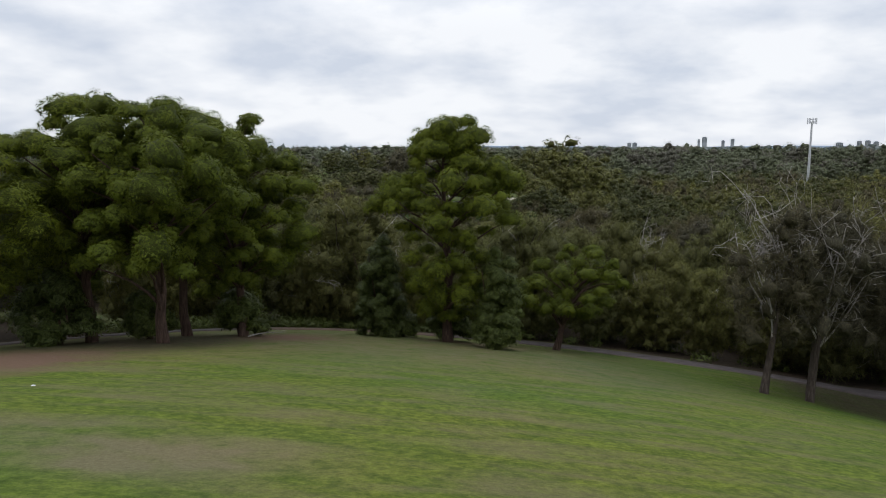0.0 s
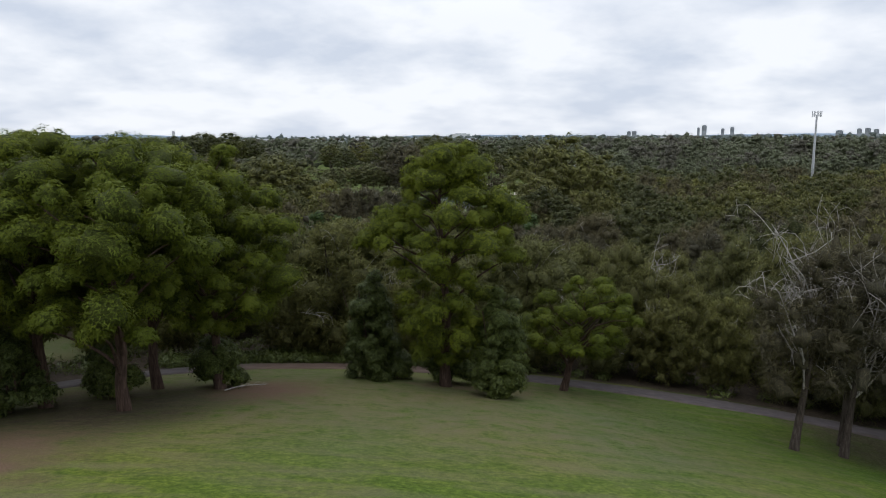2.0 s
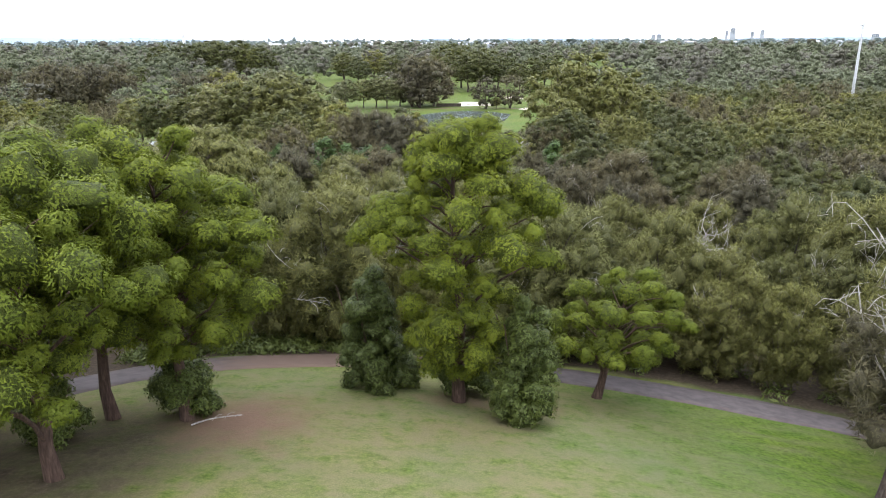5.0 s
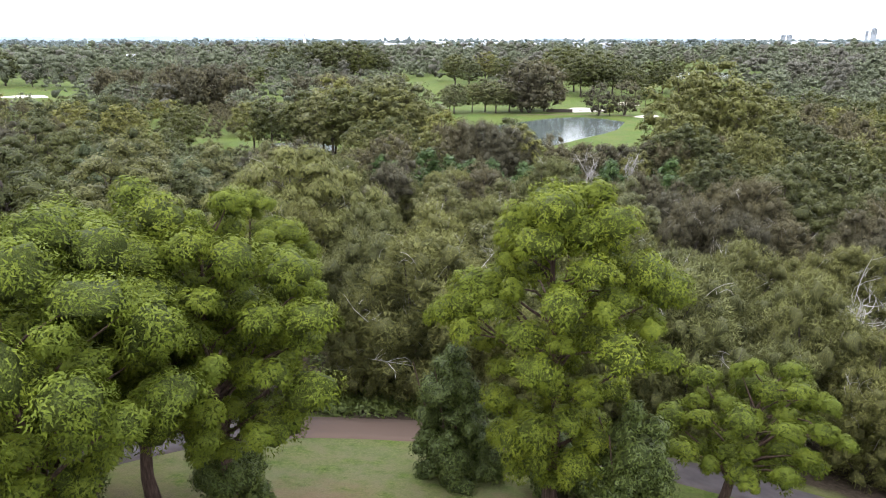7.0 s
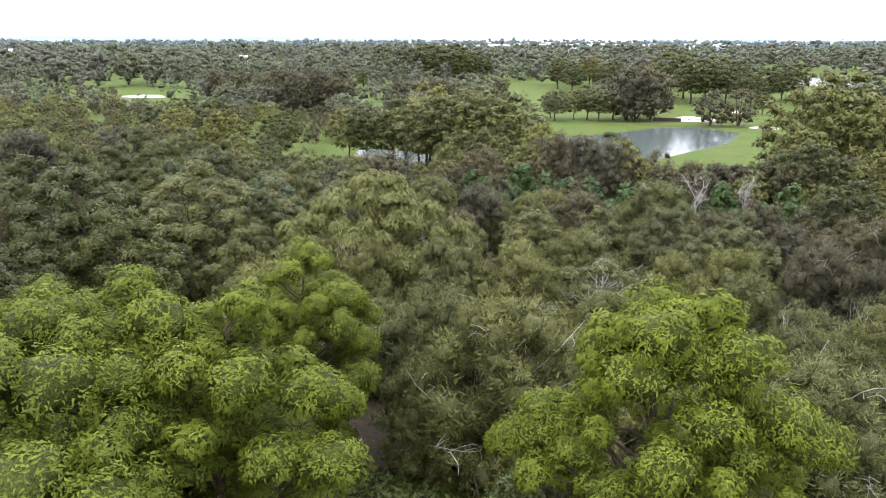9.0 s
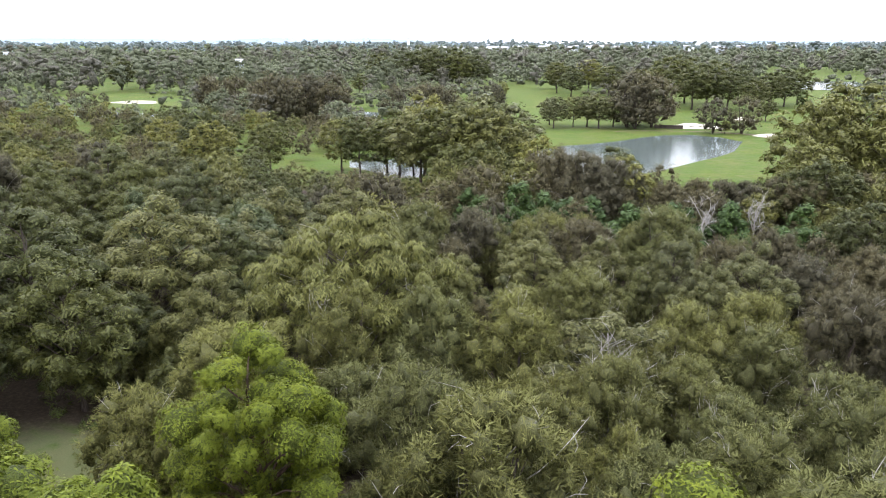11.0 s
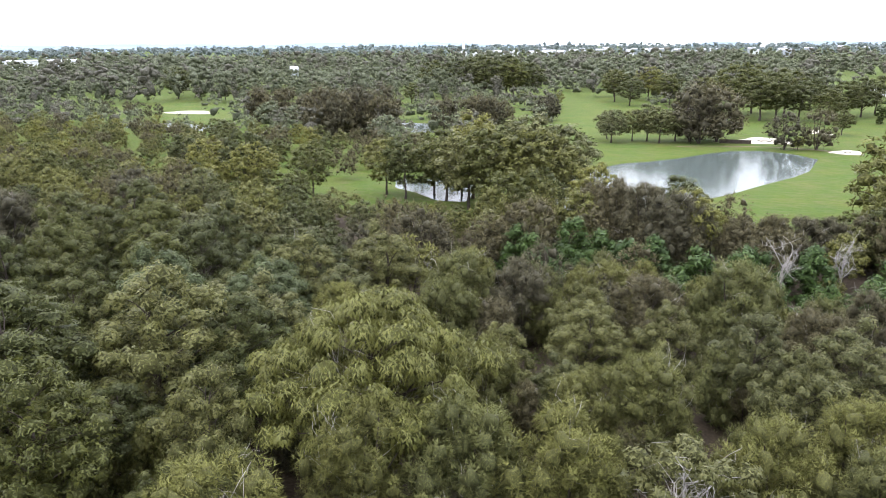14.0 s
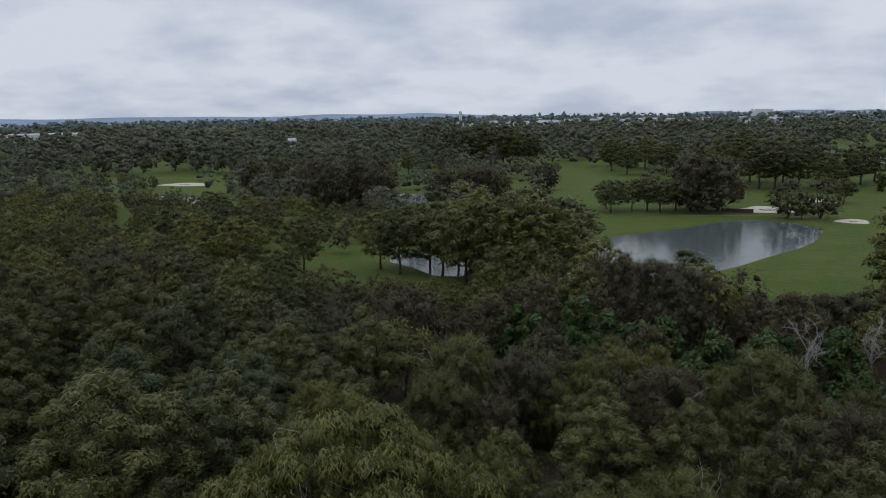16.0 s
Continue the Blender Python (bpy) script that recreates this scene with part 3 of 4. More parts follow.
north = np.interp(X, [p[0] for p in PATH_LINE[::-1][3:]], [p[1] for p in PATH_LINE[::-1][3:]])
woods = smooth(0.0, 1.6, Y - north - 2.2) * (1 - openness(X, Y)) * (1 - 0.85 * smooth(200, 222, Y))
left_bare = np.exp(-(np.hypot((X + 19) / 8.0, (Y - 43) / 12)) ** 4) * 0.62
dirt = np.maximum(np.exp(-(np.hypot((X + 19.5) / 6.0, (Y - 29) / 9.0)) ** 2) * 1.0, np.exp(-(np.hypot((X + 11.5) / 5.0, (Y - 50.5) / 6)) ** 2) * 0.85)
under_main = np.exp(-(np.hypot((X - 1.5) / 6.5, (Y - 57.5) / 3.2)) ** 2) * 0.3
dirt = np.maximum(dirt, np.exp(-(np.hypot((X - 2) / 6.5, (Y - 57.0) / 2.6)) ** 2) * 0.7)
drift = np.exp(-(np.hypot((X + 9) / 7, (Y - 66.5) / 2.6)) ** 4) * 0.9
right_bare = smooth(22, 30, X) * smooth(40, 52, Y) * (1 - smooth(66, 74, Y)) * 0.6
litter = np.maximum.reduce([woods, left_bare, under_main, drift, right_bare])
dry = np.maximum(np.maximum(np.exp(-(np.hypot((X + 5.5) / 2.6, (Y - 13.2) / 1.3)) ** 2) * 3.0, np.exp(-(np.hypot((X + 9.5) / 2.0, (Y - 15) / 1.0)) ** 2) * 2.0), np.exp(-(np.hypot((X - 8.5) / 3.5, (Y - 54.5) / 2.2)) ** 2))
dry = np.maximum(dry, 1.25 * smooth(28, 44, Y) * (1 - smooth(60, 66, Y)) * (1 - smooth(10, 22, X)))
dry = np.maximum(dry, np.exp(-((path_far - 3.2) / 0.9) ** 2) * 0.7)
dry = np.maximum(dry, 0.2 * smooth(190, 215, Y))
glade = np.exp(-(np.hypot((X + 41) / 14, (Y - 76) / 10)) ** 2)
dry = np.maximum(dry, 2.2 * glade)
lush = np.maximum(glade, smooth(28, 44, Y) * (1 - smooth(64, 70, Y)) * (0.35 + 0.65 * smooth(4, 16, X)))
lush = np.maximum(lush, 0.75 * smooth(190, 215, Y))
for nm, arr in (("litter", litter), ("dry", dry), ("dirt", dirt), ("lush", lush)):
    ground_mesh.attributes.new(nm, "FLOAT", "POINT").data.foreach_set("value", arr.ravel().astype(np.float32))
part("ground", ground_mesh, GROUND)
tagged(bpy.data.objects["ground"], "mown green lawn sloping down to leaf-littered woodland floor", "ground", kind="structure")


def strip(name, line, half, lift_, mat, label, category):
    p = np.array(line)
    t = np.gradient(p, axis=0)
    t /= np.linalg.norm(t, axis=1)[:, None]
    nrm = np.column_stack([-t[:, 1], t[:, 0]])
    cols = np.array([-1.0, -0.94, -0.5, 0, 0.5, 0.94, 1.0])
    rise = np.array([-0.2, 0, 0.02, 0.035, 0.02, 0, -0.2])
    rng = np.random.RandomState(7)
    wob = np.convolve(rng.normal(size=len(p) + 6), np.ones(7) / 7, "valid")[:len(p)] * 0.25
    v = p[:, None, :] + nrm[:, None, :] * (cols[None, :, None] * (half + wob[:, None, None]))
    z = ground_height(v[..., 0], v[..., 1]) + lift_ + rise[None, :]
    v = np.concatenate([v, z[..., None]], -1).reshape(-1, 3)
    k, j = np.meshgrid(np.arange(len(p) - 1), np.arange(6), indexing="ij")
    f = np.stack([k * 7 + j, k * 7 + j + 1, (k + 1) * 7 + j + 1, (k + 1) * 7 + j], -1).reshape(-1, 4)[:, ::-1]
    me = mesh_of(name, v, f, True)
    spread = np.maximum(np.exp(-((v[:, 0] + 8.5) / 9.5) ** 4) * 1.2, 0.32 * (np.abs(np.tile(cols, len(p))) > 0.6))
    me.attributes.new("litter", "FLOAT", "POINT").data.foreach_set("value", spread.astype(np.float32))
    return tagged(part(name, me, mat), label, category, kind="structure")


strip("road", PATH, 2.1, 0.06, ASPHALT, "worn grey-purple asphalt park path with leaf litter", "path")

for nm, pts in LAKES.items():
    c = np.mean(np.array(pts), 0)
    grown = [tuple(c + (np.array(q) - c) * (1 + 3.5 / max(np.linalg.norm(np.array(q) - c), 1))) for q in pts]
    bm = bmesh.new()
    bm.faces.new([bm.verts.new((x, y, WATER_LEVEL)) for x, y in grown][::-1])
    bmesh.ops.recalc_face_normals(bm, faces=bm.faces)
    bmesh.ops.triangulate(bm, faces=bm.faces)
    me = bpy.data.meshes.new("water")
    bm.to_mesh(me)
    bm.free()
    if me.polygons[0].normal.z < 0:
        me.flip_normals()
    tagged(part("water", me, WATER), "still grey-green golf course pond reflecting the cloudy sky", "water", kind="structure")

# ---- the park trees round the lawn ----
GUM_PARK = "tall park gum with domed bright green leaf clumps, reddish bark"
LONG = [(0, 2.0), (0.2, 4.4), (0.5, 5.4), (0.75, 4.2), (0.92, 2.3), (1, 0.9)]


def park_gum(seed, at, tall, profile=LONG, low=3.0, clumps=85, r=1.06, leaves=1300, trunk=0.32, lean=(0, 0), label=GUM_PARK, mat=None, **more):
    meshes = gum_meshes(seed, tall, profile, low, clumps, r, leaves, trunk_r=trunk, lean=lean, **{"limbs": 0.65, "core": 0.81, **more})
    return tree("gum_tree", meshes, at, (BARK_RED, mat or GUM), label, group="gum trees round the lawn")


MAIN = [(0, 2.2), (0.15, 3.0), (0.3, 3.2), (0.42, 3.4), (0.52, 5.2), (0.6, 4.6), (0.7, 4.4), (0.78, 2.9), (0.9, 2.3), (1, 1.5)]
park_gum(1, (0.4, 57.0), 18.8, MAIN, 2.3, 76, 0.98, 1250, 0.38, (0.2, -2.0), tops=[(-5.2, -1.2, 11.6), (-4.4, -1.8, 12.4), (-5.9, -0.8, 11.1), (-3.5, -1.5, 12.8), (4.6, -1.5, 13.4), (3.8, -2, 14.2), (5.2, -1, 12.8), (-1.6, -2, 16.9), (1.6, -2, 17.0), (0.3, -2, 17.7), (-2.6, -2, 15.6), (0, -2.6, 16.8), (-0.9, -1.6, 16.2), (0.9, -2.3, 16.2), (0.4, -1.4, 15.4), (-1.4, -2.6, 15.3), (1.8, -1.8, 15.5)], label="tall narrow-topped gum tree standing alone on the lawn")
SMALL = [(0, 2.0), (0.25, 4.4), (0.5, 4.8), (0.8, 3.2), (1, 1.6)]
park_gum(2, (10.0, 61.0), 9.8, SMALL, 3.2, 46, 0.9, 1000, 0.3, (2.4, 0), label="small spreading gum tree beside the asphalt path", limbs=0.9)
park_gum(3, (-14.6, 50.6), 16.6, LONG, 4.4, 72)
park_gum(4, (-17.2, 42.4), 15.5, LONG, 5.2, 68, tops=[(0.5, -4, 5.4), (-3.5, -2, 5.2), (2.5, -3, 5.0), (-1, -4.5, 6.2), (1.5, -4.2, 6.4)])
park_gum(5, (-22.2, 43.6), 16.0, LONG, 5.4, 68)
park_gum(6, (-18.7, 50.6), 16.6, LONG, 5.6, 68)
park_gum(7, (-26.5, 38.0), 13.5, LONG, 3.0, 56)
park_gum(8, (-20.5, 67.5), 16.2, [(0, 2.5), (0.4, 4.6), (0.75, 4.0), (1, 1.4)], 3.0, 74)
park_gum(9, (-35.0, 61.5), 13.5, [(0, 2.5), (0.4, 4.4), (0.75, 3.4), (1, 1.4)], 3.0, 56)
park_gum(10, (-28.0, 52.5), 14.5, LONG, 4.0, 54)


def column_bush(seed, at, tall, r0, r1, clumps, mat, label, bottom=0.35, cr=0.7, leaves=380):
    rng = np.random.RandomState(seed)
    prof = [(0, r0 * 0.85), (0.15, r0), (0.5, r0 * 0.8), (0.8, r1), (1, r1 * 0.5)]
    c = crown_points(rng, prof, clumps, bottom, tall - 0.4, gap=0.6)
    crown, wood = Pile(), Pile()
    leaf_cloud(crown, rng, c, np.full((len(c), 3), cr) * rng.uniform(0.75, 1.25, (len(c), 1)), leaves, 0.17, 0.075, 0.6, up=0.4)
    for k in range(3):
        limb_to(wood, rng, (rng.normal() * 0.15, rng.normal() * 0.15, -0.2), (rng.normal() * r1 * 0.6, rng.normal() * r1 * 0.6, tall * 0.8), 0.11, 0.03, 0.04, 6, 6)
    for q in c[::4]:
        limb_to(wood, rng, (q[0] * 0.1, q[1] * 0.1, max(0.2, q[2] - 0.8)), q, 0.04, 0.015, 0.06, 4, 3)
    return tree("bush", (wood.mesh("trunk", True), crown.mesh("crown", True)), at, (BARK_RED, mat), label, "bush", "bushes on the lawn")


BUSH = "dense dark green columnar bush growing from the lawn"
column_bush(21, (-5.3, 58.6), 8.8, 2.0, 1.3, 70, SHRUB, BUSH)
column_bush(22, (4.2, 54.2), 8.0, 1.7, 1.2, 62, SHRUB, BUSH)
column_bush(23, (0.6, 59.2), 3.6, 1.9, 1.2, 26, SHRUB, "dark green bush behind the gum trunk")
column_bush(24, (-14.9, 51.4), 3.4, 1.7, 1.2, 26, SHRUB, "dark green bush round the foot of a gum")
column_bush(25, (-23.5, 42.0), 4.4, 2.4, 1.6, 36, SHRUB, "dark green bush under the park gums")
column_bush(26, (-20.0, 47.0), 3.4, 1.5, 1.0, 24, SHRUB, "dark green bush under the park gums")
column_bush(27, (-3.4, 59.6), 2.2, 1.0, 0.7, 10, SHRUB, "low dark bush at the foot of a larger one")


# ---- the she-oaks with bare grey limbs beside the path ----
def bare_limbs(seed, tall, count, reach, r0, lean=(0, 0)):
    """Grey dead limbs that fork twice."""
    rng = np.random.RandomState(seed)
    pile = Pile()
    for k in range(count):
        ang = rng.uniform(0, 2 * np.pi)
        h0 = tall * rng.uniform(0.25, 0.6)
        root = np.array([lean[0] * h0 / tall, lean[1] * h0 / tall, h0])
        tip = root + (math.cos(ang) * reach * rng.uniform(0.2, 0.8), math.sin(ang) * reach * rng.uniform(0.2, 0.8), tall * rng.uniform(0.25, 0.48))
        limb_to(pile, rng, root, tip, r0, 0.03, 0.1, 5, 6)
        for _ in range(5):
            s = root + (tip - root) * rng.uniform(0.35, 0.95)
            e = s + rng.normal(size=3) * reach * 0.28 + (0, 0, reach * 0.2)
            limb_to(pile, rng, s, e, r0 * 0.4, 0.018, 0.15, 4, 5)
            for _ in range(4):
                q = s + (e - s) * rng.uniform(0.4, 1)
                limb_to(pile, rng, q, q + rng.normal(size=3) * reach * 0.14 + (0, 0, 0.3), 0.022, 0.008, 0.15, 3, 3)
    return pile.mesh("bare_branch", True)


def edge_oak(seed, at, tall, wide, plumes, lean, dead, label):
    rng = np.random.RandomState(seed)
    w, c, _ = she_oak_meshes(seed, tall, wide, int(plumes * 1.4), 200, (0.5, 0.05), 0.30, 0, 0.2)
    wood = Pile()
    hs = np.linspace(-0.3, tall * 0.75, 8)
    spine = np.column_stack([lean[0] * np.maximum(hs, 0) / tall, lean[1] * np.maximum(hs, 0) / tall, hs])
    tube(wood, spine, np.interp(hs, [0, 1, tall * 0.75], [0.36, 0.27, 0.06]), 9)
    return tree("she_oak_tree", (wood.mesh("trunk", True), c, bare_limbs(seed + 50, tall, dead, wide * 1.35, 0.075, lean)), at, (BARK_DARK, SHE_BROWN, BARK_GREY), label, group="she-oaks beside the path")


EDGE = "dark brownish she-oak with bare grey limbs beside the path"
edge_oak(31, (23.2, 49.4), 14.0, 3.4, 34, (1.6, 0.3), 12, EDGE)
edge_oak(32, (27.0, 50.2), 15.0, 3.8, 44, (1.2, 0.4), 11, EDGE)
edge_oak(33, (28.6, 53.2), 16.0, 4.0, 50, (0.5, 0.4), 7, EDGE)
edge_oak(34, (33.0, 49.0), 15.5, 4.2, 60, (0.3, 0.2), 3, EDGE)
edge_oak(35, (36.0, 54.0), 16.0, 4.4, 60, (0.0, 0.3), 3, EDGE)

# ---- woodland between the path and the golf course ----
OAK_NEAR = [she_oak_meshes(100 + k, 12.5, 4.6, 96, 312, (0.35, 0.066), dead=13) for k in range(5)]
OAK_FAR = [she_oak_meshes(120 + k, 12.5, 5.2, 50, 42, (0.7, 0.2), 0.12, 4, ball=0) for k in range(4)]
GUM_NEAR = [gum_meshes(140 + k, 13.5, [(0, 3.0), (0.35, 5.2), (0.7, 4.2), (1, 1.4)], 3.0, 62, 1.12, 264, (0.27, 0.12), 0.24) for k in range(4)]
GUM_FAR = [gum_meshes(160 + k, 15.0, [(0, 3.4), (0.4, 5.6), (0.75, 4.6), (1, 1.6)], 4.0, 58, 1.2, 84, (0.5, 0.24), 0.26, limbs=0.3, ball=0, subs=7) for k in range(4)]
GUM_LOOSE = [gum_meshes(170 + k, 15.0, [(0, 3.4), (0.4, 5.6), (0.75, 4.6), (1, 1.6)], 3.0, 40, 1.4, 56, (0.6, 0.3), 0.26, limbs=0.3, ball=0, subs=7) for k in range(3)]
KINDS = {
    "oak": (OAK_NEAR, OAK_FAR, SHE_OAK, "she_oak_tree", "soft olive-green she-oak with drooping plumes in dense woodland"),
    "brown": (OAK_NEAR[:3], OAK_FAR[:3], SHE_BROWN, "she_oak_tree", "brownish she-oak with drooping plumes in dense woodland"),
    "blue": (GUM_NEAR[:2], GUM_FAR[:2], BLUE_GUM, "broadleaf_tree", "blue-green leafy tree in dense woodland"),
    "grey": (GUM_NEAR[1:3], GUM_FAR[1:], GREY_GUM, "gum_tree", "grey-green gum tree in dense woodland"),
    "dark": (GUM_NEAR, GUM_FAR, GUM_DARK, "gum_tree", "dark green gum tree in dense woodland"),
    "gold": (GUM_NEAR, GUM_FAR[:3], GOLD_GUM, "gum_tree", "golden-green gum tree with airy rounded clumps"),
}


def wood_tree(kind, rng, x, y, tall, near, label="", wide=1.0):
    sets, mat = KINDS[kind][0 if near else 1], KINDS[kind][2]
    base = 12.5 if kind in ("oak", "brown") else (13.5 if near else 15.0)
    s = tall / base
    w = s * wide * rng.uniform(0.85, 1.08)
    ob = tree(KINDS[kind][3], sets[rng.randint(len(sets))], (x, y), (BARK_DARK, mat, BARK_GREY), label or KINDS[kind][4], group="woodland trees", turn=rng.uniform(0, 6.28), scale=(w, w, s))
    return ob


class Thicket:
    """Trees too many to count, gathered into one mesh."""

    def __init__(self):
        self.pile, self.cache = Pile(), {}

    def add(self, me, m):
        if me.name not in self.cache:
            v = np.empty(len(me.vertices) * 3, np.float32)
            me.vertices.foreach_get("co", v)
            f = np.empty(len(me.loops), np.int32)
            me.loops.foreach_get("vertex_index", f)
            k = np.empty(len(me.polygons), np.int32)
            me.polygons.foreach_get("material_index", k)
            nn = np.empty(len(me.loops) * 3, np.float32)
            me.corner_normals.foreach_get("vector", nn)
            vn = np.zeros((len(v) // 3, 3), np.float32)
            vn[f] = nn.reshape(-1, 3)
            self.cache[me.name] = v.reshape(-1, 3), f.reshape(-1, 3), k, vn
        v, f, k, vn = self.cache[me.name]
        mm = np.array(m)
        self.pile.add(v @ mm[:3, :3].T + mm[:3, 3], f, 0, unit_rows(vn @ mm[:3, :3].T))
        self.pile.slots[3][-1] = k


THICKETS = {kind: Thicket() for kind in ("oak", "brown", "dark", "grey", "gold")}


def thicket_tree(rng, x, y_, tall, kind):
    oak = kind in ("oak", "brown")
    s = tall / (12.5 if oak else 15.0)
    w = s * rng.uniform(0.92, 1.15)
    shapes = OAK_FAR if oak else GUM_LOOSE
    sets = shapes[rng.randint(len(shapes))]
    THICKETS[kind].add(sets[1], Matrix.LocRotScale((x, y_, height(x, y_)), Euler((0, 0, rng.uniform(0, 6.28))), (w, w, s)))


rng = np.random.RandomState(5)
HERO = [(-20.5, 67.5, 5), (-35, 61.5, 6), (-28, 52.5, 7), (-31, 101, 9), (10, 61, 5), (28, 51, 6), (35, 52, 6), (-5, 97, 6)]
path_pts = np.array(PATH)
y = 50.0
while y < 212:
    step = 8.0 if y < 118 else 9.6
    xl, xr = -46 - 1.2 * max(y - 66, 0), 14 + 0.64 * y
    x = xl
    while x < xr:
        px, py = x + rng.uniform(-2.6, 2.6), y + rng.uniform(-2.6, 2.6)
        x += step
        if np.min(np.hypot(path_pts[:, 0] - px, path_pts[:, 1] - py)) < 4.2 or in_clearing(px, py):
            continue
        if any(math.hypot(px - hx, py - hy) < hr for hx, hy, hr in HERO):
            continue
        line = np.interp(px, path_pts[::-1, 0], path_pts[::-1, 1])
        if py < line + 3 or (py < 66 and px > -33):
            continue
        near = py < 150
        q = min(max(0.5 + 0.75 * noise.noise(Vector((px * 0.03, py * 0.03, 1.7))) + rng.uniform(-0.18, 0.18), 0), 1)
        if px < -33 - (py - 70) * 0.25 and py < 150:
            kind = "blue" if q < 0.16 else "grey" if q < 0.36 else "dark" if q < 0.88 else "brown"
            tall = rng.uniform(10, 15)
        elif px > 0.12 * (py - 42) and 108 < py < 170:
            kind = "brown" if q < 0.62 else "dark"
            tall = rng.uniform(10.5, 14)
        elif px > 38:
            kind = "dark" if q < 0.52 else "oak" if q < 0.85 else "gold"
            tall = rng.uniform(12, 15)
        elif py < 118:
            kind = "oak" if q < 0.86 else "brown" if q < 0.93 else "grey"
            tall = rng.uniform(8.5, 13)
        elif py < 160:
            kind = "oak" if q < 0.4 else "brown" if q < 0.62 else "grey"
            tall = rng.uniform(8.5, 13.0)
        else:
            kind = "brown" if q < 0.36 else "grey" if q < 0.46 else "gold" if q < 0.54 else "oak" if q < 0.62 else "dark"
            tall = rng.uniform(9.0, 13.5)
        if -108 < px < -56 and py > 184:
            tall = rng.uniform(5.5, 8.0) if py > 198 else rng.uniform(8, 10.5)
        if 158 < py < 184 and -46 < px < 24 and (rng.uniform() < 0.5 or -4 < px < 20):
            continue
        if 195 < py and -56 < px < 30:
            tall = rng.uniform(12.5, 16.0) if px < -8 else rng.uniform(8.5, 11.5)
        tall *= rng.uniform(0.8, 1.22)
        if py > 168 and (kind in ("oak", "brown") or (py > 196 and px < -60 and kind != "blue")):
            thicket_tree(rng, px, py, tall, kind)
        else:
            wood_tree(kind, rng, px, py, tall, near)
    y += step

# tall she-oaks along the near shore of the pond
for x, y_, tl in [(-31, 203, 15), (-26, 199, 16.5), (-20, 194, 17), (-15, 191, 16), (-11, 195, 14.5), (-2, 194, 11.5), (4, 197, 12), (9, 200, 11.5), (14, 203, 11), (20, 204, 12), (25, 200, 12.5)]:
    wood_tree("brown", rng, x, y_, tl, True, "tall dark brownish she-oak near the shore of the pond")

for x, y_, tl in [(-27, 143, 10), (-23, 149, 11), (-20, 156, 10.5), (-16, 163, 9.5), (-23, 163, 10), (-30, 152, 10), (-7, 157, 9.5), (1, 158, 10), (-4, 145, 9.5), (-3, 129, 10), (4, 149, 9), (-12, 150, 9.5), (9, 155, 9.5)]:
    wood_tree("oak", rng, x, y_, tl, True)

# young trees filling the gaps of the woodland
for k in range(110):
    px, py = rng.uniform(-75, 60), rng.uniform(84, 190)
    if in_clearing(px, py) or abs(px) > 20 + 0.5 * py:
        continue
    wood_tree("oak" if rng.uniform() < 0.65 else "brown", rng, px, py, rng.uniform(4.5, 7.5), py < 150, "young she-oak filling a gap in dense woodland")

# the woodland's edge along the path
k = 0.0
for (x0, y0), (x1, y1) in zip(PATH, PATH[1:]):
    k += math.dist((x0, y0), (x1, y1))
    if k > 4.6 and -16 < x0 < 48:
        k = 0.0
        nx_, ny_ = y1 - y0, -(x1 - x0)
        ln = math.hypot(nx_, ny_)
        off = rng.uniform(5.0, 6.6)
        wood_tree("oak", rng, x0 + nx_ / ln * off, y0 + ny_ / ln * off, rng.uniform(8.0, 11.5), True)

# the great weeping golden-green tree
WEEP = [(0, 6.4), (0.2, 10.4), (0.5, 9.6), (0.75, 6.8), (1, 2.0)]
weep = gum_meshes(180, 18.5, WEEP, 6.2, 140, 1.45, 420, (0.42, 0.11), 0.45, limbs=0.5, droop=1.2)
tree("gum_tree", (*weep, bare_limbs(181, 13, 8, 6.5, 0.09)), (-31, 101), (BARK_DARK, GOLD_GUM, BARK_GREY), "large spreading olive-gold gum with weeping leaves and bare twigs")
open_gum = gum_meshes(182, 13.0, [(0, 4.0), (0.4, 6.0), (0.8, 4.4), (1, 2)], 4.0, 56, 0.95, 200, (0.34, 0.14), 0.25, limbs=0.9)
tree("gum_tree", (*open_gum, bare_limbs(183, 11, 9, 6.0, 0.08)), (-5, 97), (BARK_GREY, GREY_GUM, BARK_GREY), "open grey-green gum with pale twisting limbs")

# bare white trees and creeper-covered shrubs at the edge of the fairway
for k, (x, y_, tl) in enumerate([(4.6, 177, 12.5), (14.3, 185, 11.5), (20.8, 76, 12), (-40, 140, 11), (-70, 150, 11)]):
    w = Pile()
    tube(w, [(0, 0, -0.3), (0.2, 0.1, tl * 0.3), (0.1, 0.3, tl * 0.6)], [0.2, 0.15, 0.06], 7)
    tree("dead_tree", (w.mesh("trunk", True), bare_limbs(200 + k, tl, 8, tl * 0.32, 0.09)), (x, y_), (BARK_GREY, BARK_GREY), "bare pale grey dead tree among she-oaks", group="dead trees")
vine_sets = []
for k in range(3):
    r2 = np.random.RandomState(220 + k)
    c = crown_points(r2, [(0, 2.6), (0.4, 2.4), (0.8, 1.4), (1, 0.6)], 24, 0.4, 5.5)
    pile, w = Pile(), Pile()
    leaf_cloud(pile, r2, c, np.full((len(c), 3), 0.9), 72, 0.36, 0.2, 0.5, ball=0)
    limb_to(w, r2, (0, 0, -0.2), (0.2, 0.1, 4.5), 0.12, 0.04)
    vine_sets.append((w.mesh("trunk", True), pile.mesh("crown")))
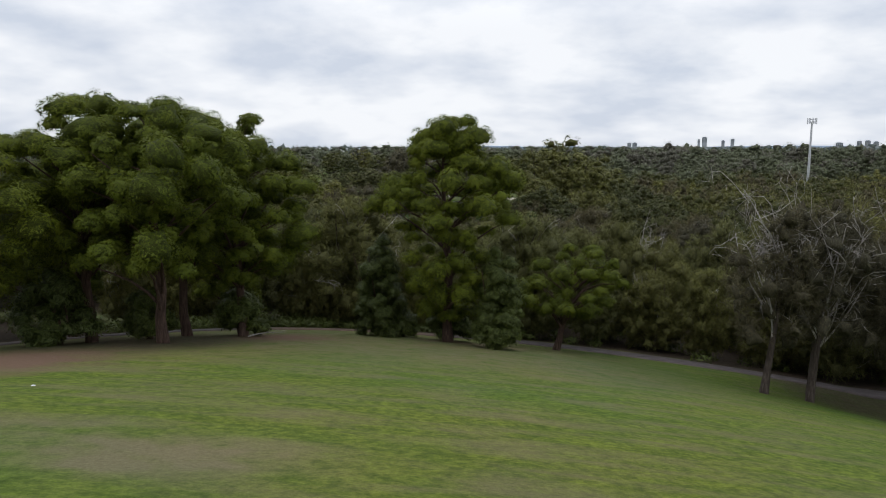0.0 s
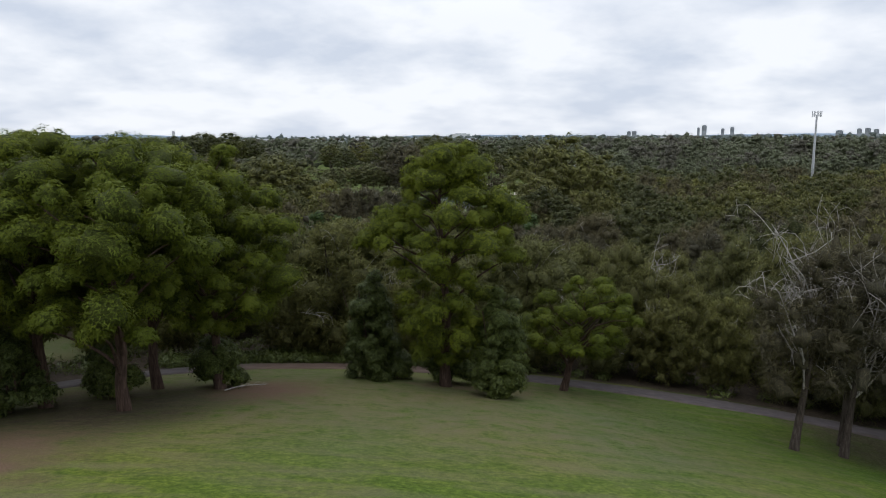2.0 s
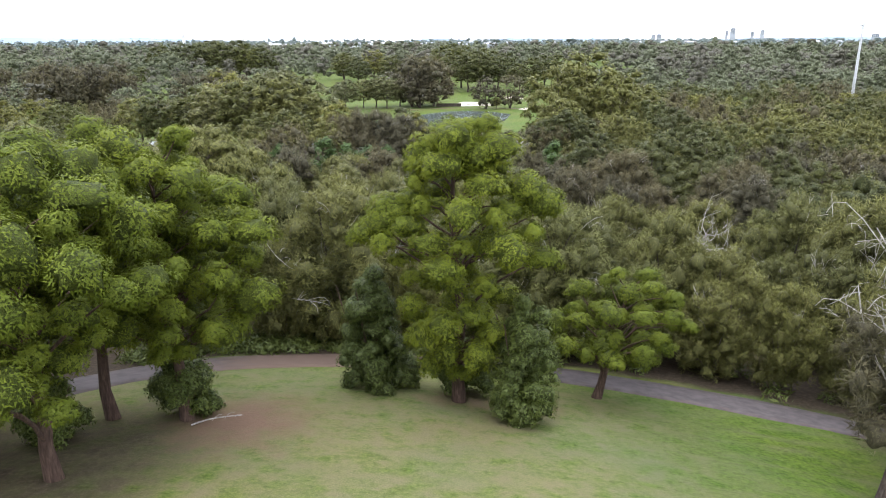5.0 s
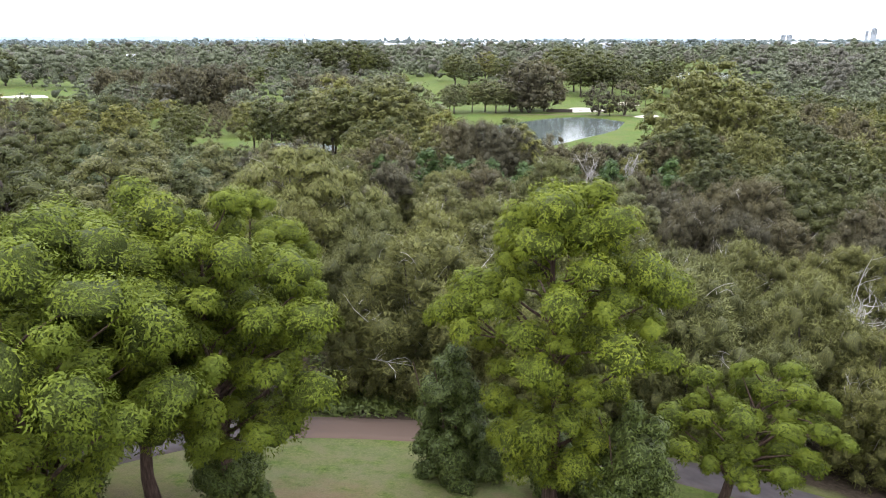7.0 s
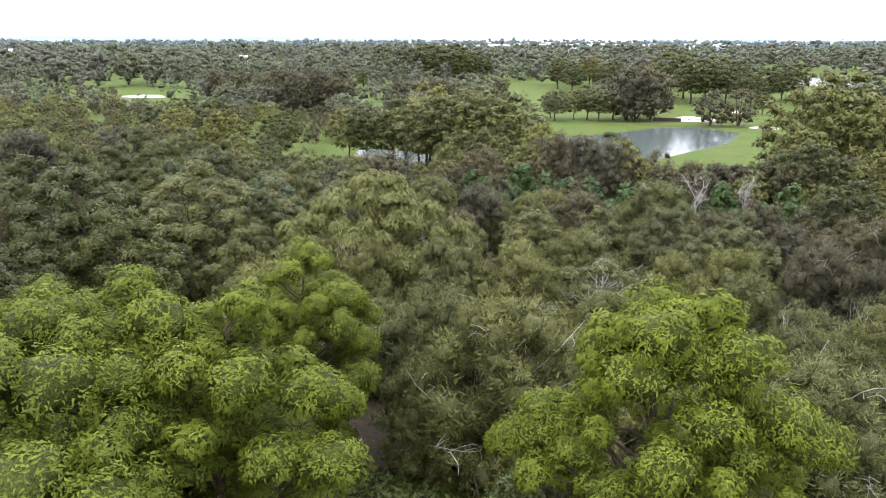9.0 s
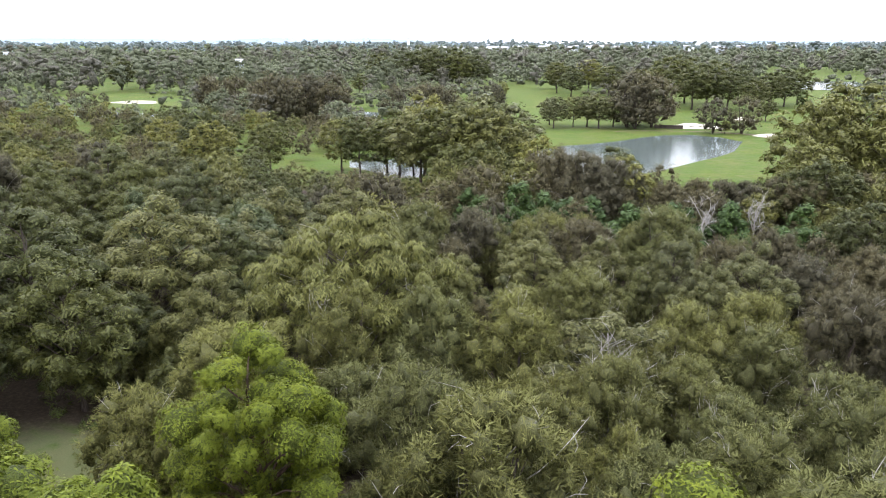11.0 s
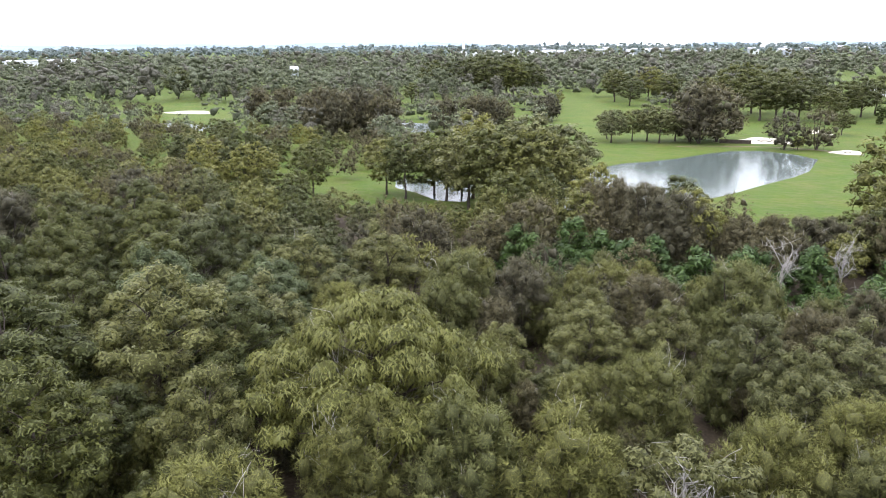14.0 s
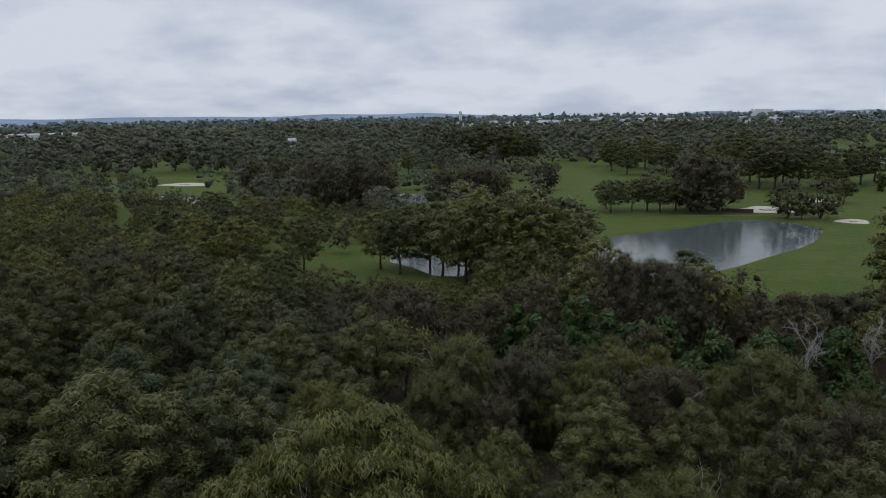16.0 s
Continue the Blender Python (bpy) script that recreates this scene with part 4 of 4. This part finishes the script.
for k in range(24):
    x, y_ = rng.uniform(-42, 24), rng.uniform(160, 186)
    tree("bush", vine_sets[k % 3], (x, y_), (BARK_DARK, VINE), "creeper-covered bright green bush at the woodland edge", "bush", "creeper-covered bushes", rng.uniform(0, 6), rng.uniform(1.0, 1.8))

# undergrowth on the woodland floor and along the far side of the path
under = Pile()
ru = np.random.RandomState(91)
spots = []
while len(spots) < 1100:
    x, y_ = ru.uniform(-75, 70), ru.uniform(60, 150)
    d = np.min(np.hypot(path_pts[:, 0] - x, path_pts[:, 1] - y_))
    if len(spots) < 160:
        k = ru.randint(60, len(PATH) - 60) if len(PATH) > 130 else ru.randint(len(PATH))
        x, y_ = PATH[k][0] + ru.uniform(-1, 1), PATH[k][1] + ru.uniform(2.6, 6.5)
        d = np.min(np.hypot(path_pts[:, 0] - x, path_pts[:, 1] - y_))
    line = np.interp(x, path_pts[::-1, 0], path_pts[::-1, 1])
    if d < 2.9 or y_ < line + 2.4 or in_clearing(x, y_):
        continue
    spots.append((x, y_, height(x, y_) + 0.25))
leaf_cloud(under, ru, spots, ru.uniform(0.5, 1.3, (len(spots), 1)) * np.array([[1.1, 1.1, 0.7]]), 90, 0.4, 0.13, 0.1, core=0)
tagged(part("undergrowth", under.mesh("undergrowth"), SHRUB), "dark green low undergrowth on the shaded woodland floor", "undergrowth", kind="stuff")

# ---- golf course ----
GOLF = [  # kind, x, y, height
    ("brown", -24, 388, 24), ("brown", -19, 384, 27), ("brown", -13, 392, 24), ("brown", -20, 398, 26),
    ("grey", -56, 374, 15), ("grey", -42, 384, 17), ("grey", -36, 380, 16), ("grey", -30, 388, 15), ("grey", -60, 386, 14), ("grey", -48, 382, 15), ("dark", -75, 560, 20), ("dark", -50, 575, 22), ("grey", -30, 580, 20), ("dark", -90, 590, 24), ("gold", -20, 600, 20), ("dark", 36, 560, 24), ("dark", 70, 545, 24),
    ("dark", -6, 519, 32), ("dark", 6, 489, 26), ("dark", 14, 492, 27), ("dark", 26, 495, 23), ("dark", 39, 484, 19), ("dark", 50, 510, 22), ("dark", 60, 526, 23), ("dark", 2, 530, 30), ("dark", 20, 530, 28),
    ("brown", 14, 376, 16), ("brown", 26, 380, 17), ("dark", 41, 435, 12), ("gold", 19, 377, 6),
    ("gold", -121, 541, 11), ("gold", -145, 544, 11), ("grey", -98, 636, 22), ("gold", -69, 614, 26), ("gold", -55, 600, 20),
    ("dark", -429, 517, 26), ("dark", -382, 517, 12), ("dark", -400, 510, 12), ("dark", -365, 512, 12),
    ("dark", -239, 600, 30), ("dark", -217, 598, 32), ("dark", -194, 602, 33), ("dark", -172, 606, 31), ("dark", -205, 615, 34), ("dark", -228, 535, 15), ("dark", -182, 620, 34), ("dark", -160, 615, 28),
    ("gold", -88, 248, 19), ("gold", -80, 250, 18), ("grey", -54, 236, 26), ("grey", -47, 233, 25), ("dark", -62, 240, 24), ("gold", -100, 240, 18), ("grey", -70, 230, 22), ("gold", -74, 244, 25), ("dark", -64, 228, 23), ("grey", -58, 246, 25), ("gold", -46, 226, 22), ("dark", -80, 238, 21), ("gold", -52, 228, 24), ("dark", -92, 236, 19),
    ("gold", 29, 228, 28), ("gold", 40, 238, 31), ("gold", 47, 226, 24), ("gold", 38, 246, 26), ("gold", 28, 214, 20), ("gold", 52, 240, 25), ("dark", 30, 205, 17), ("dark", 24, 202, 15),
    ("gold", -150, 222, 18), ("gold", -128, 214, 18), ("dark", -136, 222, 20), ("dark", -118, 228, 17), ("dark", -165, 228, 17),
]
for kind, x, y_, tl in GOLF:
    wood_tree(kind, rng, x, y_, tl, False, {"brown": "tall brownish she-oak standing on the fairway", "dark": "dark green spreading tree on the fairway", "grey": "grey-green round tree on the fairway grass", "gold": "golden-green airy gum beside the pond"}[kind], 1.25 if y_ > 340 else 1.1)
for cx, cy, rx, ry, n, kind, lo, hi in [(-185, 356, 26, 16, 14, "brown", 20, 26), (-130, 402, 26, 9, 14, "brown", 14, 18), (-100, 456, 14, 8, 5, "brown", 12, 16), (-255, 395, 16, 10, 8, "brown", 17, 21), (-355, 398, 40, 8, 8, "brown", 8, 11)]:
    for k in range(n):
        a, q = rng.uniform(0, 6.28), rng.uniform(0, 1) ** 0.5
        wood_tree(kind, rng, cx + math.cos(a) * q * rx, cy + math.sin(a) * q * ry, rng.uniform(lo, hi), False, "brownish she-oak in a clump beside the water")
# a clipped dark conifer
col = Pile()
r2 = np.random.RandomState(300)
c = crown_points(r2, [(0, 2.4), (0.4, 3.2), (0.8, 2.8), (1, 1.2)], 40, 0.8, 11.5)
leaf_cloud(col, r2, c, np.full((len(c), 3), 1.1), 60, 0.45, 0.2, -0.4, ball=0)
w = Pile()
tube(w, [(0, 0, -0.2), (0, 0, 10)], [0.3, 0.05], 6)
tree("conifer_tree", (w.mesh("trunk", True), col.mesh("crown")), (65, 491), (BARK_DARK, SHRUB), "narrow dark green conifer on the golf course")

# more woodland round the fairways
y = 216.0
while y < 318:
    x = -30 - 1.3 * (y - 60)
    while x < 0.62 * y + 30:
        px, py = x + rng.uniform(-4, 4), y + rng.uniform(-4, 4)
        x += 15.0
        if in_clearing(px, py):
            continue
        q = rng.uniform()
        kind = "dark" if q < 0.35 else "brown" if q < 0.6 else "oak" if q < 0.8 else "gold" if q < 0.9 else "grey"
        tall = rng.uniform(9, 13) if px < 20 else rng.uniform(13, 19)
        if -125 < px < -60 and py < 242:
            continue
        thicket_tree(rng, px, py, tall, kind)
    y += 14.0

for kind, nm, text in (("oak", "olive_thicket", "soft olive-green she-oak"), ("brown", "she_oak_thicket", "dense brownish she-oak"), ("dark", "gum_thicket", "dark green gum"), ("grey", "grey_gum_thicket", "grey-green gum"), ("gold", "golden_gum_thicket", "golden-green gum")):
    tagged(part(nm, THICKETS[kind].pile.mesh(nm, True), KINDS[kind][2]), text + " thicket bordering the golf course", "thicket", kind="stuff")

# ---- woods to the horizon ----
def far_woods(name, seed, mat, share, rings, label):
    """rings: from, to, spacing, clumps to a tree, leaves to a clump, clump radius."""
    r = np.random.RandomState(seed)
    pile = Pile()
    for lo, hi, gap, clumps, leaves, cr in rings:
        n = int(0.5 * (hi * hi - lo * lo) * radians(104) / (gap * gap) * share)
        d = np.sqrt(r.uniform(lo * lo, hi * hi, n))
        az = r.uniform(radians(-64), radians(40), n)
        px, py = np.sin(az) * d, np.cos(az) * d
        keep = (py > 322) & ~in_clearing(px, py)
        px, py = px[keep], py[keep]
        n = len(px)
        gz = ground_height(px, py)
        tall = r.uniform(7, 24, n) * (1 + 0.25 * np.sin(px * 0.011 + seed) * np.cos(py * 0.013))
        tall = np.where((np.hypot(px, py) < 520) & (px < -100), tall * 0.66, tall)
        wide = r.uniform(0.6, 1.4, n) * min(tall.mean() * 0.34, gap * 0.5)
        # clumps lie under a domed crown
        k = np.tile(np.arange(clumps), n)
        t = (k + 0.5) / clumps
        a = k * 2.4 + np.repeat(r.uniform(0, 6.28, n), clumps) + r.uniform(-0.4, 0.4, n * clumps)
        q = np.sqrt(np.clip(t, 0, 1)) * np.repeat(wide, clumps)
        top = np.repeat(gz + tall - cr * 0.7, clumps) - np.repeat(tall, clumps) * 0.42 * t ** 1.6 + r.normal(size=n * clumps) * 0.5
        c = np.column_stack([np.repeat(px, clumps) + np.cos(a) * q, np.repeat(py, clumps) + np.sin(a) * q, top])
        rad = r.uniform(0.55, 1.3, (len(c), 1)) * r.uniform(0.75, 1.3, (len(c), 3)) * (np.repeat(tall, clumps) / tall.mean())[:, None] * np.array([[cr, cr, cr * 0.85]])
        leaf_cloud(pile, r, c, rad, leaves, cr * 0.42, cr * 0.22, 0.1, 0.6, 0.8, 0.4, 4, ball=0, stiff=0.1, fuzz=0.3, rough=0.25)
        if clumps > 2:
            skirt = np.column_stack([px, py, gz + tall * 0.36])
            leaf_cloud(pile, r, skirt, np.column_stack([wide * 0.85, wide * 0.85, tall * 0.4]), 8, cr * 0.5, cr * 0.3, 0.6, core=0.85, subs=4, ball=0)
    return tagged(part(name, pile.mesh(name, True), mat), label, "woodland", kind="stuff")


NEARER = [(310, 620, 12.0, 11, 16, 2.1), (620, 1250, 16, 5, 8, 3.4), (1250, 1900, 28, 3, 4, 5.4)]
FURTHER = [(1900, 2900, 34, 2, 4, 7.0), (2900, 4700, 50, 1, 4, 12.0)]
# distance haze is put into these leaf colours: paler and greyer, then bluish
HAZED_GREEN = foliage("hazed_gum_leaf", (0.105, 0.120, 0.078), (0.138, 0.156, 0.098), (0.175, 0.192, 0.120), 0.3, 0.05, 0.02, (1.2, 1.2, 1.2))
HAZED_BROWN = foliage("hazed_she_oak_leaf", (0.105, 0.104, 0.087), (0.134, 0.131, 0.108), (0.165, 0.161, 0.132), 0.3, 0.05, 0.02, (1.2, 1.2, 1.2))
HAZED_BLUE = foliage("haze_tinted_woods", (0.150, 0.185, 0.180), (0.190, 0.230, 0.230), (0.230, 0.270, 0.280), 0.3, 0.1, 0.004, (0.3, 0.3, 0.3))
far_woods("far_gum_woods", 401, HAZED_GREEN, 0.62, NEARER, "green gum woodland stretching towards the horizon")
far_woods("far_she_oak_woods", 402, HAZED_BROWN, 0.3, NEARER, "brownish she-oak woodland stretching towards the horizon")
far_woods("backdrop_woods", 403, HAZED_BLUE, 0.9, FURTHER, "distant woodland along the horizon, tinted bluish for haze")


# low hills on the skyline, with the haze put into their blue-grey colour
def ridge(name, az0, az1, dist, base, top, seed, label):
    r = np.random.RandomState(seed)
    n = 160
    az = np.radians(np.linspace(az0, az1, n))
    prof = np.convolve(r.normal(size=n + 24), np.hanning(25) / np.hanning(25).sum(), "valid") * 2.4
    taper = np.minimum(1, np.minimum(np.arange(n), np.arange(n)[::-1]) / 30)
    crest = base + (top - base) * taper * (0.75 + 0.25 * np.tanh(prof))
    v, rows = [], [(0, 0.0), (120, 0.55), (300, 1.0), (450, 0.6)]
    for back, k in rows:
        d = dist + back
        v.append(np.column_stack([np.sin(az) * d, np.cos(az) * d, base - 6 + (crest - base + 6) * k]))
    v = np.concatenate(v)
    i, j = np.meshgrid(np.arange(n - 1), np.arange(len(rows) - 1))
    f = np.stack([j * n + i, j * n + i + 1, (j + 1) * n + i + 1, (j + 1) * n + i], -1).reshape(-1, 4)[:, ::-1]
    return tagged(part(name, mesh_of(name, v, f, True), HAZED_HILL), label, "hill", kind="structure")


ridge("backdrop", -75, -12, 4250, -13, 30, 1, "low wooded hills on the skyline, coloured blue-grey for haze")
ridge("backdrop", -6, 14, 4300, -13, 16, 2, "low wooded hills on the skyline, coloured blue-grey for haze")
ridge("backdrop", 8, 60, 4350, -13, 16, 3, "low wooded hills on the skyline, coloured blue-grey for haze")


# ---- bunkers and cart path ----
def bunker(at, rx, ry, turn):
    pile = Pile()
    n, rings = 28, 5
    r = np.random.RandomState(int(at[0]) % 50 + 60)
    ang = np.linspace(0, 2 * np.pi, n, endpoint=False)
    wob = 1 + 0.12 * np.sin(ang * 3 + r.uniform(0, 6)) + 0.08 * np.sin(ang * 5 + r.uniform(0, 6))
    v = []
    for k in range(1, rings + 1):
        s = k / rings
        lx, ly = np.cos(ang) * rx * s * wob, np.sin(ang) * ry * s * wob
        wx, wy = at[0] + lx * math.cos(turn) - ly * math.sin(turn), at[1] + lx * math.sin(turn) + ly * math.cos(turn)
        v.append(np.column_stack([wx, wy, ground_height(wx, wy) + 0.05 + (1 - s * s) * 0.1 + (np.sin(ang) * 0.5 + 0.5) * 0.9 * (s < 1) * s]))
    v = np.concatenate(v + [np.array([[at[0], at[1], height(*at) + 0.2]])])
    f = [(k * n + j, k * n + (j + 1) % n, (k + 1) * n + (j + 1) % n, (k + 1) * n + j) for k in range(rings - 1) for j in range(n)]
    pile.add(v, np.array(f))
    pile.f.setdefault(3, []).append(np.array([(len(v) - 1, j, (j + 1) % n) for j in range(n)]))
    pile.slots.setdefault(3, []).append(np.zeros(n, np.int32))
    return tagged(part("sand_bunker", pile.mesh("sand_bunker", True), SAND), "pale sand bunker cut into the fairway grass", "bunker", "golf bunkers")


bunker((7, 400), 13, 9, 0.2)
bunker((-337, 425), 16, 8, 0.2)
bunker((32, 440), 5, 8, 0.5)
bunker((37, 374), 6, 4, 0.1)
bunker((63, 360), 9, 5, 0.2)


def lip_shade_bars(x, y_, long, courses):
    """Dark bars stacked along the edge of a bunker, standing in for the shade of its lip."""
    root = new("bunker_lip_shade")
    root.matrix_basis = pose(x, y_, height(x, y_) - 0.1, 0, 0, 4)
    bm = bmesh.new()
    bmesh.ops.create_cube(bm, size=1, matrix=Matrix.Diagonal((long, 0.3, 0.42, 1)))
    bmesh.ops.bevel(bm, geom=bm.edges, offset=0.03, segments=1, affect="EDGES")
    me = bpy.data.meshes.new("sleeper")
    bm.to_mesh(me)
    bm.free()
    for k in range(courses):
        part("sleeper", me, BARK_DARK, root).matrix_basis = pose(0.06 * (k % 2), 0.04 * k, 0.21 + 0.44 * k)
    return tagged(root, "stacked dark bars added as the shaded lip of a bunker", "retaining wall")


# dark bars added where only the bunker's shaded lip lies
lip_shade_bars(-5, 389.5, 13, 4)
strip("cart_path", spline([(-28, 372), (-16, 377), (0, 381), (16, 382), (30, 378), (38, 372)], 3), 0.9, 0.06, VERGE, "narrow pale cart path along the pond", "path")


# ---- far buildings and the mast ----
def block(name, x, y_, w, d, z1, mat, label, floors=0, bays=0, turn=0.0, category="building", group="", roof=None):
    root = new(name)
    z0 = -13.5
    root.matrix_basis = pose(x, y_, z0, 0, 0, turn)
    h = z1 - z0
    part("wall", mesh_of("wall", *box_arrays(-w / 2, -d / 2, 0, w / 2, d / 2, h)), mat, root)
    if roof:
        v = np.array([(-w / 2 - 0.5, -d / 2 - 0.5, h), (w / 2 + 0.5, -d / 2 - 0.5, h), (w / 2 + 0.5, d / 2 + 0.5, h), (-w / 2 - 0.5, d / 2 + 0.5, h), (-w / 2 - 0.5, 0, h + roof), (w / 2 + 0.5, 0, h + roof)])
        me = mesh_of("roof", v, [np.array([(0, 1, 5, 4), (2, 3, 4, 5)]), np.array([(1, 2, 5), (3, 0, 4)])])
        part("roof", me, ROOF, root)
    else:
        part("roof", mesh_of("roof", *box_arrays(-w * 0.3, -d * 0.3, h, w * 0.3, d * 0.3, h + max(2.5, h * 0.05))), mat, root)
    if floors and bays:
        fw, fh = w / bays, h / floors
        pane = mesh_of("window", *box_arrays(-fw * 0.32, -0.15, -fh * 0.28, fw * 0.32, 0.05, fh * 0.28))
        pane.materials.append(DARK_GLASS)
        for i in range(bays):
            for j in range(max(0, floors - 8), floors):
                ob = part("window", pane, None, root)
                ob.matrix_basis = pose(-w / 2 + (i + 0.5) * fw, -d / 2 - 0.02, (j + 0.5) * fh)
    return tagged(root, label, category, group)


def polar(az, dist):
    return math.sin(radians(az)) * dist, math.cos(radians(az)) * dist


for az, w, top in [(20.0, 26, 58), (19.6, 14, 46), (21.3, 17, 40), (21.95, 20, 48), (14.55, 22, 28), (14.95, 26, 29), (30.1, 22, 36), (30.6, 26, 38), (31.1, 24, 33), (28.9, 34, 28), (32.0, 30, 30)]:
    x, y_ = polar(az, 4150)
    block("tower_block", x, y_, w, 20, top, CONCRETE, "distant pale grey high-rise tower on the skyline", 20, 4, -az, "high-rise", "skyline towers")
rb = np.random.RandomState(77)
for az, dist, n in [(-14.0, 1750, 12), (-16, 1950, 10), (-6, 1950, 8), (-9, 2150, 6), (-1, 2150, 6), (-20, 1900, 4), (17, 2500, 8), (24, 2600, 8), (-2.5, 1900, 4), (3, 2300, 5), (6, 2400, 4)]:
    for k in range(n):
        x, y_ = polar(az + rb.normal() * 1.6, dist + rb.uniform(-200, 250))
        block("house", x, y_, rb.uniform(10, 24), rb.uniform(8, 14), rb.uniform(0.0, 5.0), WHITE_PAINT if rb.uniform() < 0.3 else CONCRETE, "small distant pale building in a far suburb", 0, 0, rb.uniform(-40, 40), "building", "far suburb", rb.uniform(2, 4))
x, y_ = polar(1.5, 3600)
block("warehouse", x, y_, 95, 40, 20, WHITE_PAINT, "long white warehouse on the far skyline", 0, 0, 0, "building")
x, y_ = polar(-20.4, 2300)
block("church_spire", x, y_, 7, 7, 22, WHITE_PAINT, "small white spire above the far woods", 0, 0, 0, "building", "", 9)
for az, w in ((-51.0, 120), (-48.2, 40), (-53.5, 70)):
    x, y_ = polar(az, 1500)
    block("shed", x, y_, w, 25, 1.5, WHITE_PAINT, "long white industrial shed among far trees", 0, 0, 50, "building", "sheds", 2)
block("house", -452, 720, 8, 8, 2, CONCRETE, "white house half hidden by woodland trees", 3, 4, 25, "building", "", 3.5)


def mast(x, y_, top):
    z0 = height(x, y_)
    h = top - z0
    root = new("phone_mast")
    root.matrix_basis = pose(x, y_, z0)
    p = Pile()
    tube(p, [(0, 0, -0.5), (0, 0, h * 0.5), (0, 0, h - 1.5)], [0.75, 0.55, 0.38], 12)
    part("pole", p.mesh("pole", True), STEEL, root)
    p = Pile()
    tube(p, [(0, 0, h - 2.2), (0, 0, h - 1.9)], [1.5, 1.5], 16)
    tube(p, [(0, 0, h - 0.6), (0, 0, h - 0.4)], [1.3, 1.3], 16)
    deck = part("platform", p.mesh("platform"), STEEL, root)
    panel = mesh_of("antenna", *box_arrays(-0.22, -0.12, -1.3, 0.22, 0.12, 1.3))
    panel.materials.append(WHITE_PAINT)
    for k in range(9):
        ob = part("antenna", panel, None, deck)
        a = k * 40
        ob.matrix_basis = pose(math.sin(radians(a)) * 2.0, math.cos(radians(a)) * 2.0, h - 1.2, 0, 0, -a)
    arm = Pile()
    for k in range(9):
        a = radians(k * 40)
        tube(arm, [(0, 0, h - 1.6), (math.sin(a) * 2, math.cos(a) * 2, h - 1.4)], [0.06, 0.06], 5)
    part("arms", arm.mesh("arms"), STEEL, root)
    return tagged(root, "tall grey steel phone mast with a ring of antennas", "mast")


mast(*polar(27.1, 380), 27.5)


# ---- small things on the lawn ----
rs = np.random.RandomState(55)
stick = Pile()
limb_to(stick, rs, (0, 0, 0.05), (2.6, 0.5, 0.12), 0.05, 0.02, 0.04, 6, 6)
for q in (0.4, 0.65, 0.85):
    limb_to(stick, rs, (2.6 * q, 0.5 * q, 0.08), (2.6 * q + 0.5, 0.5 * q + rs.uniform(-0.5, 0.5), 0.22), 0.02, 0.008, 0.1, 4, 4)
fallen = part("fallen_branch", stick.mesh("fallen_branch", True), BARK_GREY)
fallen.matrix_basis = pose(-14.0, 49.6, height(-14.0, 49.6), 0, 0, 10)
tagged(fallen, "pale fallen branch lying on bare soil under a gum", "branch")
scrap_v = np.array([(-0.16, -0.1, 0.01), (0.15, -0.11, 0.03), (0.17, 0.1, 0.01), (-0.14, 0.12, 0.04), (0.0, 0.0, 0.09), (-0.16, -0.1, 0.0), (0.15, -0.11, 0.0), (0.17, 0.1, 0.0), (-0.14, 0.12, 0.0)])
scrap_f = [np.array([(0, 1, 4), (1, 2, 4), (2, 3, 4), (3, 0, 4)]), np.array([(0, 5, 6, 1), (1, 6, 7, 2), (2, 7, 8, 3), (3, 8, 5, 0)])]
scrap_mesh = mesh_of("paper_scrap", scrap_v, scrap_f)
for x, y_ in ((-12.9, 21.5),):
    ob = part("paper_scrap", scrap_mesh, WHITE_PAINT)
    ob.matrix_basis = pose(x, y_, height(x, y_), 0, 0, x * 40) @ Matrix.Scale(0.42, 4)
    tagged(ob, "small crumpled white paper scrap lying on the grass", "litter", "paper scraps")
